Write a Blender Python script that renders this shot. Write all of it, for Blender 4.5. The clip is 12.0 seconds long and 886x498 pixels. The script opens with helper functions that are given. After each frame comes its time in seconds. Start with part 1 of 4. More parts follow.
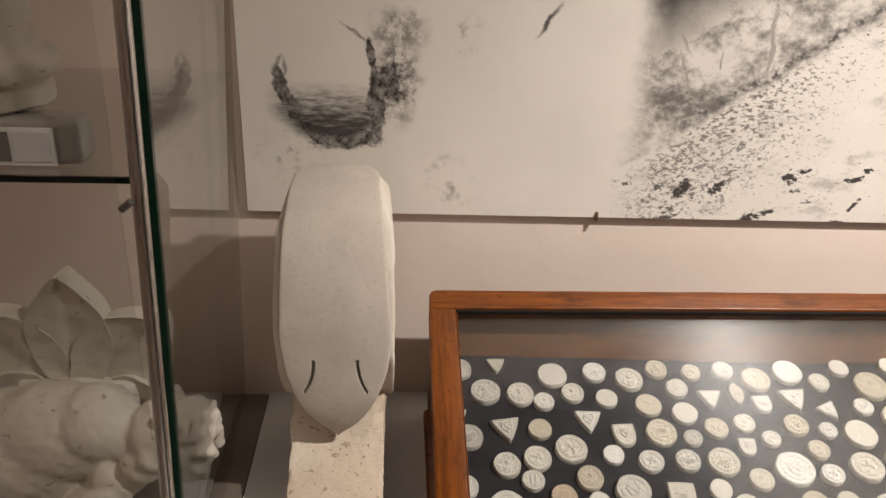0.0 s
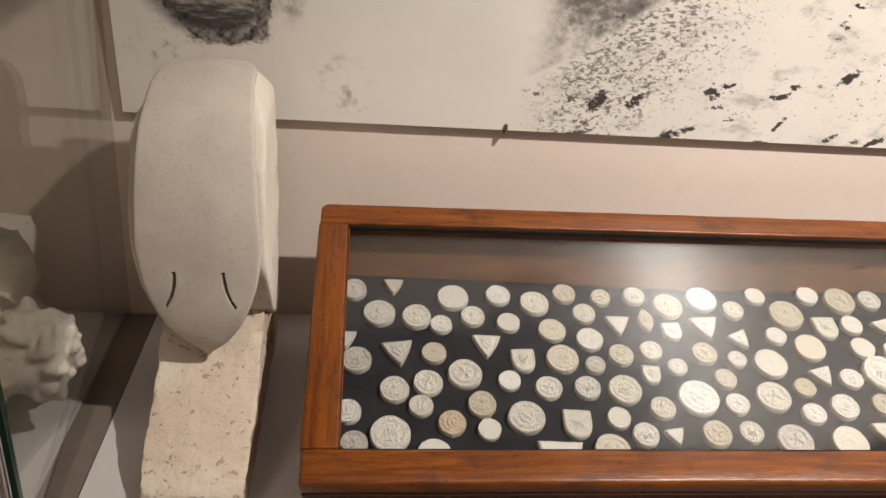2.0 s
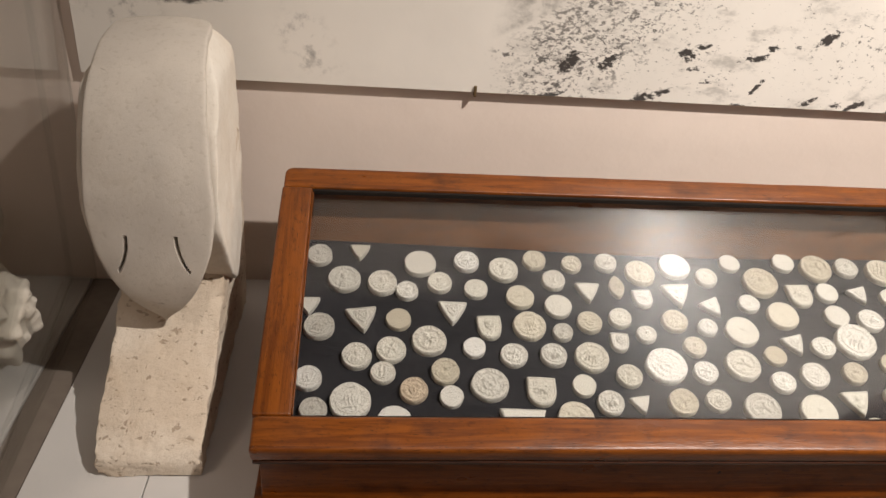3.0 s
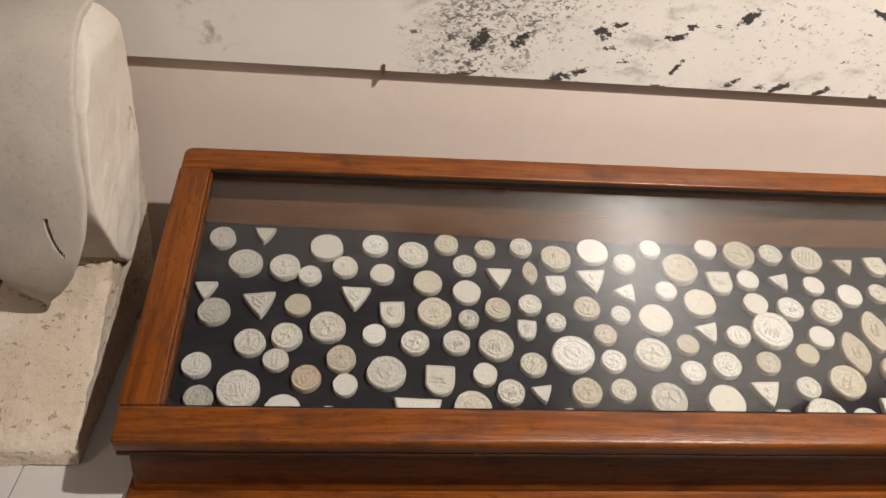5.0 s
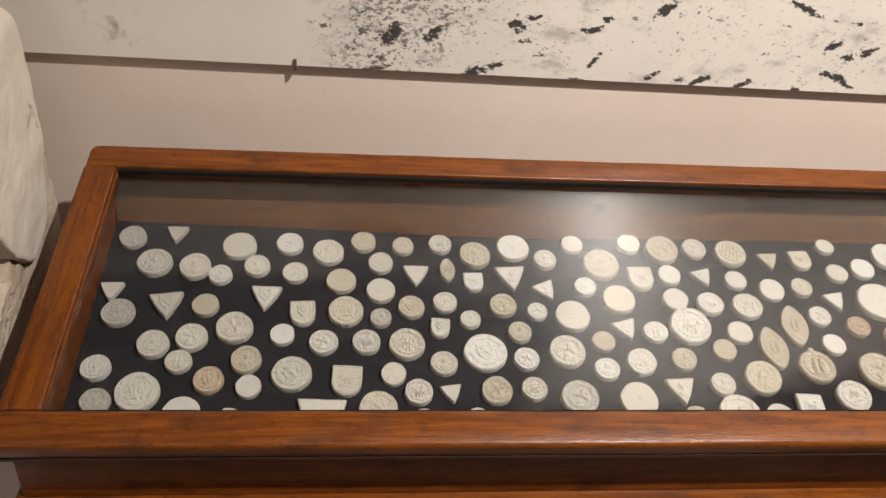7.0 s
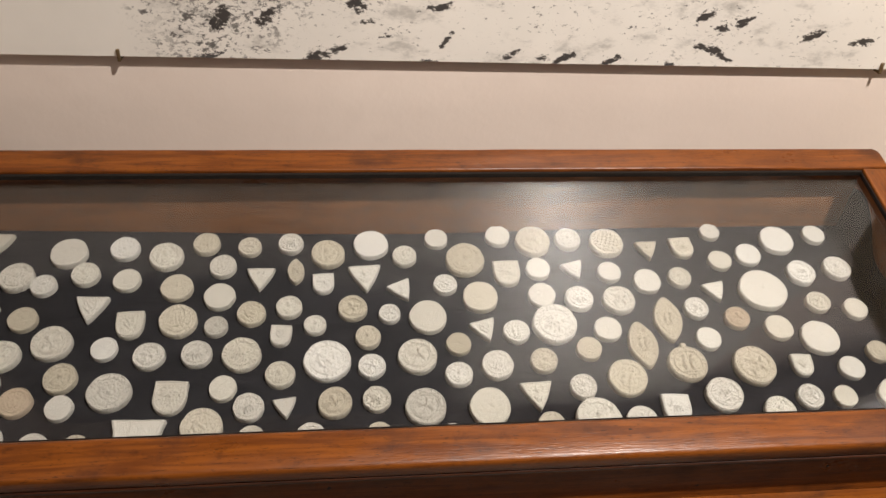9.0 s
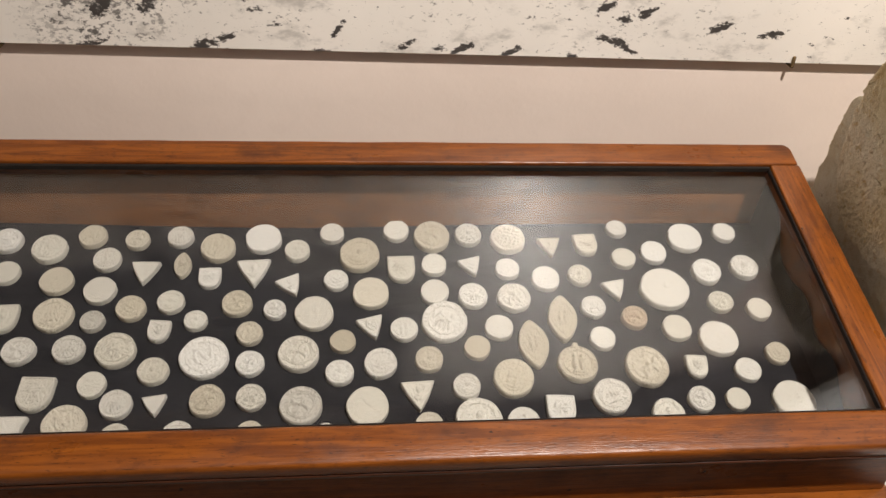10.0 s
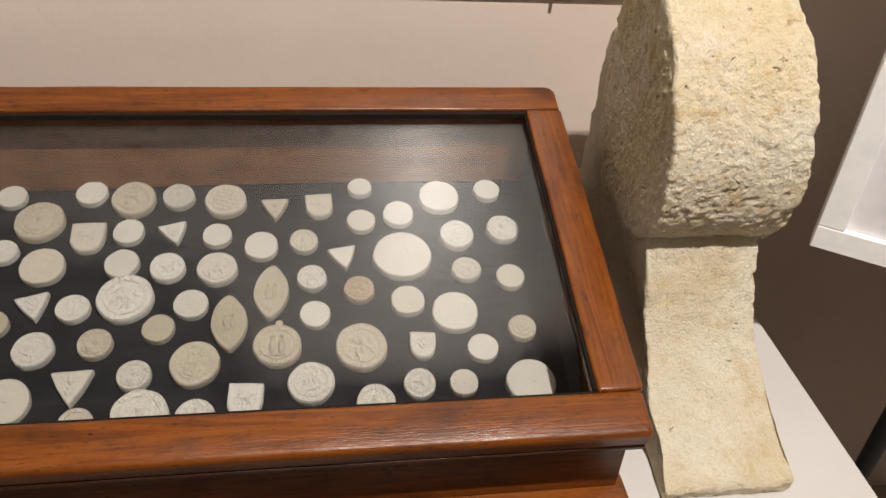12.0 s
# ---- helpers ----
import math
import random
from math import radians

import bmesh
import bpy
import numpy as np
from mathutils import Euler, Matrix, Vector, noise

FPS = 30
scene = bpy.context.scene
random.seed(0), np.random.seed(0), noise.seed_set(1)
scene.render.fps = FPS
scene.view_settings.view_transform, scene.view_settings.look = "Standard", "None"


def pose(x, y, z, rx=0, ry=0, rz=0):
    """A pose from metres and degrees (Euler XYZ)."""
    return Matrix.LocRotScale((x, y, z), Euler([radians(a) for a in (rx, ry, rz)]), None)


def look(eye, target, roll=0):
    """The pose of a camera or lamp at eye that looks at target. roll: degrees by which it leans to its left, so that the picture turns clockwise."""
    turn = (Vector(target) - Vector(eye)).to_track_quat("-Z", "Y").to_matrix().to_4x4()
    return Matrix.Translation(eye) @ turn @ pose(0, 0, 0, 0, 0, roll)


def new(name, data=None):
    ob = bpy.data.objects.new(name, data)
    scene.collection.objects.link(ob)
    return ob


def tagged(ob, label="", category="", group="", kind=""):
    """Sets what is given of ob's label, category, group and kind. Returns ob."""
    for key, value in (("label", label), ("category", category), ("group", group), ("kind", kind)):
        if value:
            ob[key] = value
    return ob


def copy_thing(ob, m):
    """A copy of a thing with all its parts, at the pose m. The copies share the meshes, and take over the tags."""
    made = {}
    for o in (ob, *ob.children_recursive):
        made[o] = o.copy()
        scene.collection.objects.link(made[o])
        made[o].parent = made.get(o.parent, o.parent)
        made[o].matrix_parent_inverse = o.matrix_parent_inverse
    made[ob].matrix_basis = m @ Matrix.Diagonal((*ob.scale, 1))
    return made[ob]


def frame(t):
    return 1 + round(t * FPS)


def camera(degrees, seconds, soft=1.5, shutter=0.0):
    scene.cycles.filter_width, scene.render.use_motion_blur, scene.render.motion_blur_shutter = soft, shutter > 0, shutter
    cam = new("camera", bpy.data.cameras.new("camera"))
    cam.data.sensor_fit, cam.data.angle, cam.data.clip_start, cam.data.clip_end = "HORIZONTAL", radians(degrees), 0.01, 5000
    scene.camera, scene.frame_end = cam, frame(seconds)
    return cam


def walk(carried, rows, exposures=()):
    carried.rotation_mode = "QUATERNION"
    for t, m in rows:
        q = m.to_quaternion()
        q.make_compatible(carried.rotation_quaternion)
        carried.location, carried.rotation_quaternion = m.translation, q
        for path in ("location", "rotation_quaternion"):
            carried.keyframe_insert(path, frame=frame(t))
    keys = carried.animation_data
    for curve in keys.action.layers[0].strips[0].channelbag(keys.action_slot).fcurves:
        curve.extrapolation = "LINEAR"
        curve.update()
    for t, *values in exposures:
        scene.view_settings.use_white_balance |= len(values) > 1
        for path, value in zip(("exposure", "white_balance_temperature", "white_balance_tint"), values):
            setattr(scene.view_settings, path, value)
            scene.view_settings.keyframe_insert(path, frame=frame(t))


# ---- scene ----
cam = camera(57.5, 12.0)
PATH = [
    (0, (-0.052, -0.734, 1.603), (0.059, 1.086, 0.781), 2.0),
    (0.5, (-0.033, -0.727, 1.597), (0.102, 1.077, 0.745), 2.5),
    (1, (0.003, -0.706, 1.579), (0.159, 1.078, 0.689), 3.3),
    (1.5, (0.035, -0.686, 1.557), (0.213, 1.076, 0.626), 4.2),
    (2, (0.068, -0.673, 1.531), (0.26, 1.076, 0.58), 4.5),
    (2.5, (0.096, -0.666, 1.525), (0.286, 1.055, 0.523), 4.6),
    (4.5, (0.232, -0.638, 1.507), (0.402, 1.06, 0.465), 4.8),
    (5, (0.267, -0.635, 1.516), (0.455, 1.05, 0.455), 5.1),
    (5.5, (0.303, -0.638, 1.523), (0.497, 1.041, 0.455), 5.2),
    (6, (0.33, -0.645, 1.522), (0.525, 1.037, 0.458), 5.1),
    (6.5, (0.365, -0.64, 1.524), (0.564, 1.038, 0.454), 5.2),
    (8.5, (0.484, -0.566, 1.503), (0.706, 1.101, 0.419), 3.4),
    (9, (0.599, -0.559, 1.51), (0.813, 1.086, 0.393), 3.3),
    (9.5, (0.686, -0.559, 1.506), (0.894, 1.08, 0.379), 3.5),
    (10, (0.755, -0.548, 1.504), (0.961, 1.089, 0.372), 3.7),
    (10.5, (0.841, -0.538, 1.483), (1.047, 1.101, 0.355), 3.7),
    (11, (0.936, -0.512, 1.458), (1.143, 1.115, 0.314), 3.1),
    (11.5, (1.031, -0.479, 1.429), (1.276, 1.133, 0.27), 3.3),
    (12, (1.09, -0.459, 1.409), (1.377, 1.141, 0.244), 4.4),
]
EXPOSURES = [(0, 0.20), (2.5, 0.19), (4.5, 0.07), (6.5, -0.06), (9.0, -0.08), (10.5, -0.22), (12, -0.45)]
walk(cam, [(t, look(eye, target, roll)) for t, eye, target, roll in PATH], EXPOSURES)

# ---- light ----
world = bpy.data.worlds.new("room_air")
scene.world = world
world.use_nodes = True
world.node_tree.nodes["Background"].inputs[0].default_value = (1.0, 0.86, 0.74, 1)
world.node_tree.nodes["Background"].inputs[1].default_value = 0.02


def lamp(name, kind, m, power, color, **more):
    data = bpy.data.lights.new(name, kind)
    data.energy, data.color = power, color
    for key, value in more.items():
        if key == "size":
            data.size = value
        elif key == "radius":
            data.shadow_soft_size = value
        elif key == "cone":
            data.spot_size = radians(value)
        elif key == "blend":
            data.spot_blend = value
    ob = new(name, data)
    ob.matrix_world = m
    return ob


WARM = (1.0, 0.918, 0.845)
lamp("track_spot", "SPOT", look((1.50, -0.74, 3.08), (1.29, 0.35, 0.95)), 408, WARM, radius=0.028, cone=88, blend=1.0)
# two added fills with no visible source: one overhead, one brightening the left
lamp("unseen_fill", "AREA", look((0.6, -1.6, 3.05), (0.6, -1.3, 0)), 5, (1.0, 0.90, 0.84), size=1.6)
lamp("unseen_fill", "AREA", look((-1.6, -1.2, 3.05), (-0.5, 0.4, 0.9)), 11.0, (1.0, 0.79, 0.65), size=0.9)


# ---- materials ----
class Nodes:
    """A small helper to write node trees."""

    def __init__(self, name):
        self.mat = bpy.data.materials.new(name)
        self.mat.use_nodes = True
        self.tree = self.mat.node_tree
        self.bsdf = self.tree.nodes["Principled BSDF"]
        self.out = self.tree.nodes["Material Output"]

    def node(self, kind, **sets):
        n = self.tree.nodes.new(kind)
        for key, value in sets.items():
            setattr(n, key, value)
        return n

    def plug(self, socket, value):
        if hasattr(value, "is_output"):
            self.tree.links.new(value, socket)
        else:
            socket.default_value = value

    def coords(self, scale=(1, 1, 1), turn=(0, 0, 0), shift=(0, 0, 0)):
        tc = self.node("ShaderNodeTexCoord")
        mp = self.node("ShaderNodeMapping")
        self.plug(mp.inputs["Vector"], tc.outputs["Object"])
        mp.inputs["Scale"].default_value, mp.inputs["Rotation"].default_value, mp.inputs["Location"].default_value = scale, turn, shift
        return mp.outputs[0]

    def noise(self, vec, scale, detail=4.0, rough=0.55, distort=0.0):
        n = self.node("ShaderNodeTexNoise")
        self.plug(n.inputs["Vector"], vec)
        n.inputs["Scale"].default_value, n.inputs["Detail"].default_value = scale, detail
        n.inputs["Roughness"].default_value, n.inputs["Distortion"].default_value = rough, distort
        return n.outputs["Fac"]

    def math(self, op, a, b=0.0, clamp=False):
        n = self.node("ShaderNodeMath", operation=op, use_clamp=clamp)
        self.plug(n.inputs[0], a)
        self.plug(n.inputs[1], b)
        return n.outputs[0]

    def ramp(self, fac, lo, hi, a=0.0, b=1.0):
        n = self.node("ShaderNodeMapRange", clamp=True, interpolation_type="SMOOTHSTEP")
        self.plug(n.inputs["Value"], fac)
        for key, value in (("From Min", lo), ("From Max", hi), ("To Min", a), ("To Max", b)):
            n.inputs[key].default_value = value
        return n.outputs[0]

    def mix(self, fac, a, b, blend="MIX"):
        n = self.node("ShaderNodeMix", data_type="RGBA", blend_type=blend)
        self.plug(n.inputs[0], fac)
        for socket, value in ((n.inputs[6], a), (n.inputs[7], b)):
            self.plug(socket, value if hasattr(value, "is_output") else (*value, 1))
        return n.outputs[2]

    def bump(self, height, strength, distance, under=None):
        n = self.node("ShaderNodeBump")
        self.plug(n.inputs["Height"], height)
        n.inputs["Strength"].default_value, n.inputs["Distance"].default_value = strength, distance
        if under is not None:
            self.plug(n.inputs["Normal"], under)
        return n.outputs[0]

    def xyz(self, vec):
        n = self.node("ShaderNodeSeparateXYZ")
        self.plug(n.inputs[0], vec)
        return n.outputs

    def random(self):
        return self.node("ShaderNodeObjectInfo").outputs["Random"]

    def done(self, color, rough, normal=None, metal=0.0, spec=None):
        self.plug(self.bsdf.inputs["Base Color"], color if hasattr(color, "is_output") else (*color, 1))
        self.plug(self.bsdf.inputs["Roughness"], rough)
        self.bsdf.inputs["Metallic"].default_value = metal
        if spec is not None:
            self.bsdf.inputs["Specular IOR Level"].default_value = spec
        if normal is not None:
            self.plug(self.bsdf.inputs["Normal"], normal)
        return self.mat


def plaster_wall(name, base, dark):
    n = Nodes(name)
    v = n.coords()
    big, fine = n.noise(v, 2.2, 5), n.noise(v, 140, 4)
    mid = n.noise(v, 26, 5)
    col = n.mix(n.ramp(big, 0.3, 0.7), base, dark)
    col = n.mix(n.ramp(mid, 0.45, 0.75, 0, 0.35), col, dark)
    nor = n.bump(fine, 0.18, 0.001, n.bump(mid, 0.20, 0.003))
    return n.done(col, 0.82, nor, spec=0.25)


def painted_wood(name, base, dark):
    n = Nodes(name)
    v = n.coords()
    col = n.mix(n.ramp(n.noise(v, 5, 5), 0.4, 0.7, 0, 0.5), base, dark)
    col = n.mix(n.ramp(n.noise(v, 60, 6), 0.62, 0.72, 0, 0.4), col, dark)
    return n.done(col, 0.5, n.bump(n.noise(v, 220, 3), 0.15, 0.001), spec=0.35)


def varnished_wood(name, light, mid, dark, gloss=0.24):
    """Old varnished softwood; the grain runs along the part's own x."""
    n = Nodes(name)
    rnd = n.random()
    tc = n.node("ShaderNodeTexCoord").outputs["Object"]
    off = n.node("ShaderNodeCombineXYZ")
    n.plug(off.inputs[0], n.math("MULTIPLY", rnd, 37.0))
    n.plug(off.inputs[1], n.math("MULTIPLY", rnd, 11.0))
    add = n.node("ShaderNodeVectorMath", operation="ADD")
    n.plug(add.inputs[0], tc)
    n.plug(add.inputs[1], off.outputs[0])

    def stretched(s):
        m = n.node("ShaderNodeMapping")
        n.plug(m.inputs["Vector"], add.outputs[0])
        m.inputs["Scale"].default_value = s
        return m.outputs[0]
    grain = n.noise(stretched((2.2, 34, 34)), 3.0, 6, 0.6, 1.2)
    streak = n.noise(stretched((5.0, 190, 190)), 3.0, 4, 0.6)
    blot = n.noise(stretched((5, 9, 9)), 2.2, 5)
    pores = n.noise(stretched((34, 240, 240)), 2.4, 2)
    pits = n.noise(stretched((70, 110, 110)), 1.4, 2)
    col = n.mix(n.ramp(grain, 0.32, 0.68), light, mid)
    col = n.mix(n.ramp(streak, 0.54, 0.78, 0, 0.18), col, dark)
    col = n.mix(n.ramp(blot, 0.50, 0.76, 0, 0.70), col, dark)
    stain = n.noise(stretched((26, 44, 44)), 1.6, 6, 0.7)
    col = n.mix(n.ramp(stain, 0.52, 0.75, 0, 0.6), col, dark)
    col = n.mix(n.ramp(pores, 0.635, 0.70, 0, 0.7), col, (0.018, 0.007, 0.003))
    col = n.mix(n.ramp(pits, 0.735, 0.76, 0, 0.9), col, (0.010, 0.005, 0.003))
    nor = n.bump(n.math("ADD", n.math("MULTIPLY", streak, 0.4), n.math("MULTIPLY", pores, -0.6)), 0.35, 0.0012,
                 n.bump(blot, 0.25, 0.004))
    return n.done(col, n.ramp(blot, 0.3, 0.8, gloss, gloss + 0.20), nor, spec=0.33)


def limestone(name, base, stain, pale, pit_scale, bump, yellow=0.4, deep=0.006, open_pits=0.64, grit=0.0):
    n = Nodes(name)
    v = n.coords()
    big, mid, fine = n.noise(v, 9, 6), n.noise(v, 55, 6, 0.65), n.noise(v, 330, 4, 0.65)
    pits = n.noise(n.coords((1, 1, 1.6)), pit_scale, 3, 0.5, 0.4)
    col = n.mix(n.ramp(big, 0.36, 0.68), base, pale)
    col = n.mix(n.ramp(n.noise(v, 16, 5, 0.6, 0.8), 0.52, 0.72, 0, yellow), col, stain)
    col = n.mix(n.ramp(mid, 0.58, 0.75, 0, 0.30), col, stain)
    hole = n.ramp(pits, open_pits, open_pits + 0.07)
    col = n.mix(n.math("MULTIPLY", hole, 0.55), col, (stain[0] * 0.45, stain[1] * 0.40, stain[2] * 0.36))
    crust = n.noise(v, 230 if grit else 150, 5, 0.75)
    col = n.mix(n.ramp(crust, 0.47, 0.34, 0.0, (0.28 if grit else 0.55) * yellow), col, (stain[0] * 0.62, stain[1] * 0.58, stain[2] * 0.5))
    grains = n.noise(v, 700, 3, 0.7)
    col = n.mix(n.ramp(grains, 0.50, 0.68, 0.0, grit), col, (stain[0] * 0.85, stain[1] * 0.80, stain[2] * 0.8))
    specks = n.noise(v, 380, 4, 0.75)
    tint = n.noise(v, 85, 4, 0.7)
    col = n.mix(n.ramp(tint, 0.54, 0.70, 0.0, grit * 1.5), col, stain)
    col = n.mix(n.ramp(specks, 0.60, 0.70, 0.0, grit * 1.4), col, (stain[0] * 0.6, stain[1] * 0.54, stain[2] * 0.5))
    h = n.math("SUBTRACT", n.math("ADD", n.math("ADD", n.math("MULTIPLY", crust, 0.55 if grit else 0.8), n.math("MULTIPLY", mid, 0.6 if grit else 0.7)), n.math("ADD", n.math("MULTIPLY", fine, 0.6 if grit else 0.25), n.math("MULTIPLY", specks, -0.45 if grit else -0.1))), n.math("MULTIPLY", hole, 1.0))
    return n.done(col, 0.9, n.bump(h, bump, deep), spec=0.2)


def seal_plaster(name, a, b, c):
    n = Nodes(name)
    rnd = n.random()
    v = n.coords()
    off = n.node("ShaderNodeVectorMath", operation="ADD")
    n.plug(off.inputs[0], v)
    cmb = n.node("ShaderNodeCombineXYZ")
    n.plug(cmb.inputs[0], n.math("MULTIPLY", rnd, 51.0))
    n.plug(off.inputs[1], cmb.outputs[0])
    v = off.outputs[0]
    fine, grime = n.noise(v, 420, 4, 0.6), n.noise(v, 120, 5, 0.6)
    tone = n.math("FRACT", n.math("MULTIPLY", rnd, 17.3))
    other = n.math("FRACT", n.math("MULTIPLY", rnd, 41.7))
    col = n.mix(n.ramp(tone, 0.15, 0.95), a, b)
    col = n.mix(n.math("MULTIPLY", n.ramp(grime, 0.44, 0.62), n.ramp(other, 0.15, 0.95, 0.15, 0.90)), col, c)
    col = n.mix(n.math("MULTIPLY", n.ramp(n.noise(v, 210, 4, 0.65), 0.48, 0.62), 0.5), col, (c[0] * 0.8, c[1] * 0.72, c[2] * 0.62))
    nor = n.bump(n.math("ADD", n.math("MULTIPLY", fine, 0.5), grime), 0.8, 0.0020)
    return n.done(col, 0.72, nor, spec=0.3)


def cloth(name):
    n = Nodes(name)
    v = n.coords()
    weave = n.noise(v, 260, 3)
    fold = n.noise(n.coords((1, 2.2, 1), (0, 0, 0.5)), 9, 5, 0.55, 0.8)
    col = n.mix(n.ramp(fold, 0.35, 0.7), (0.0070, 0.0070, 0.009), (0.015, 0.015, 0.018))
    return n.done(col, 0.85, n.bump(weave, 0.06, 0.0004, n.bump(fold, 0.5, 0.012)), spec=0.25)


def pane_glass(name, tint, film=0.0, streaks=0.0, wiped=()):
    """Clear slab: tinted light goes through both faces, more is mirrored at a flat angle, and a slight film of dust lies on it.
    wiped: greasy wiping marks that spread the gloss, as weight, roughness and stretch."""
    n = Nodes(name)
    n.tree.nodes.remove(n.bsdf)
    clear, gloss, dust = n.node("ShaderNodeBsdfTransparent"), n.node("ShaderNodeBsdfGlossy"), n.node("ShaderNodeBsdfDiffuse")
    clear.inputs[0].default_value = (*tint, 1)
    gloss.inputs["Roughness"].default_value = 0.0
    facing = n.node("ShaderNodeLayerWeight")
    facing.inputs["Blend"].default_value = 0.5
    mirror = n.math("ADD", n.math("MULTIPLY", n.math("POWER", facing.outputs["Facing"], 4.0), 0.85), 0.042, True)
    smear = n.ramp(n.noise(n.coords((2, 1, 1), (0, 0, 0.5)), 7, 5, 0.6, 1.0), 0.35, 0.75, film * 0.5, film + streaks)
    dust.inputs[0].default_value = (0.75, 0.72, 0.68, 1)
    mix1, mix2 = n.node("ShaderNodeMixShader"), n.node("ShaderNodeMixShader")
    n.plug(mix1.inputs[0], smear)
    n.plug(mix1.inputs[1], clear.outputs[0])
    n.plug(mix1.inputs[2], dust.outputs[0])
    n.plug(mix2.inputs[0], mirror)
    n.plug(mix2.inputs[1], mix1.outputs[0])
    n.plug(mix2.inputs[2], gloss.outputs[0])
    last = mix2
    along = n.node("ShaderNodeCombineXYZ")
    along.inputs[1].default_value, along.inputs[2].default_value = 0.964, 0.267
    for weight, rough, stretch in wiped:
        lobe, more = n.node("ShaderNodeBsdfAnisotropic"), n.node("ShaderNodeMixShader")
        lobe.inputs["Roughness"].default_value, lobe.inputs["Anisotropy"].default_value = rough, stretch
        n.plug(lobe.inputs["Tangent"], along.outputs[0])
        n.plug(more.inputs[0], n.ramp(n.noise(n.coords((3, 1.2, 1), (0, 0, 0.3)), 9, 5, 0.65, 1.2), 0.3, 0.75, weight * 0.7, weight * 1.3))
        n.plug(more.inputs[1], last.outputs[0])
        n.plug(more.inputs[2], lobe.outputs[0])
        last = more
    n.plug(n.out.inputs[0], last.outputs[0])
    return n.mat


def plain(name, color, rough, metal=0.0, spec=0.5, grain=0.0):
    n = Nodes(name)
    v = n.coords()
    f = n.noise(v, 45, 5)
    col = n.mix(n.ramp(f, 0.35, 0.7), color, tuple(c * 0.93 for c in color))
    return n.done(col, n.ramp(f, 0.3, 0.7, rough, min(1, rough + 0.12)), n.bump(n.noise(v, 260, 3), 0.2, 0.0008) if grain else None, metal, spec)


def photo_print(name):
    """A large print of an old excavation photograph: pale ground, a dark hollow, a slope strewn with dark stones."""
    n = Nodes(name)
    v = n.coords()
    x, _, z = n.xyz(v)
    warp = n.math("MULTIPLY", n.math("SUBTRACT", n.noise(v, 24, 5, 0.6), 0.5), 0.055)
    warp2 = n.math("MULTIPLY", n.math("SUBTRACT", n.noise(n.coords(shift=(3, 1, 7)), 24, 5, 0.6), 0.5), 0.055)
    wx, wz = n.math("ADD", x, warp), n.math("ADD", z, warp2)

    def blob(cx, cz, rx, rz, turn=0.0, soft=0.35, at=(None, None)):
        px, pz = at if at[0] is not None else (wx, wz)
        dx, dz = n.math("SUBTRACT", px, cx), n.math("SUBTRACT", pz, cz)
        c, s = math.cos(turn), math.sin(turn)
        a = n.math("DIVIDE", n.math("ADD", n.math("MULTIPLY", dx, c), n.math("MULTIPLY", dz, s)), rx)
        b = n.math("DIVIDE", n.math("SUBTRACT", n.math("MULTIPLY", dz, c), n.math("MULTIPLY", dx, s)), rz)
        r = n.math("SQRT", n.math("ADD", n.math("MULTIPLY", a, a), n.math("MULTIPLY", b, b)))
        return n.ramp(r, 1 + soft, 1 - soft)

    ragged = n.math("MULTIPLY", n.math("SUBTRACT", n.noise(n.coords((0.8, 1, 1.4), (0, -0.7, 0)), 120, 5, 0.72), 0.5), 2.9)

    def torn(mask):
        return n.ramp(n.math("ADD", mask, ragged), 0.42, 0.62)

    def most(*masks):
        m = masks[0]
        for k in masks[1:]:
            m = n.math("MAXIMUM", m, k)
        return m
    grit = n.noise(v, 70, 6, 0.7)
    # the hollow: a thin dark arm, a dark bottom, a dark upright edge, strata of grey between them
    near = (n.math("ADD", x, n.math("MULTIPLY", warp, 0.45)), n.math("ADD", z, n.math("MULTIPLY", warp2, 0.45)))
    arm = most(blob(-0.240, 1.322, 0.010, 0.026, 0.30, 0.7, near), blob(-0.222, 1.280, 0.011, 0.040, 0.5, 0.7, near), blob(-0.196, 1.246, 0.009, 0.034, 0.80, 0.7, near))
    floor_dark = blob(-0.138, 1.232, 0.050, 0.017, 0.08, 0.8, near)
    edge_dark = most(blob(-0.090, 1.290, 0.012, 0.058, 0.05, 0.6, near), blob(-0.097, 1.362, 0.006, 0.026, 0.1, 0.6, near), blob(-0.072, 1.322, 0.016, 0.030, 0, 0.8, near))
    stick = most(blob(-0.122, 1.398, 0.024, 0.0028, -0.65, 0.5, near), blob(-0.243, 1.352, 0.003, 0.014, -0.5, 0.5, near), blob(-0.231, 1.345, 0.003, 0.016, 0.1, 0.5, near))
    hollow = n.math("MULTIPLY", most(n.ramp(n.math("ADD", most(arm, floor_dark, edge_dark), n.math("MULTIPLY", ragged, 0.30)), 0.2, 0.62), n.math("MULTIPLY", stick, 0.7)), n.ramp(grit, 0.35, 0.65, 1.0, 0.60))
    mound = n.math("MULTIPLY", blob(-0.165, 1.285, 0.085, 0.058, -0.15, 0.22, near), n.ramp(z, 1.33, 1.29))
    grey = n.math("MULTIPLY", mound, n.ramp(n.math("ADD", n.noise(n.coords((0.6, 1, 2.6), (0, 0.2, 0)), 55, 5, 0.65), n.ramp(z, 1.31, 1.235, -0.08, 0.22)), 0.30, 0.72, 0.25, 0.95))
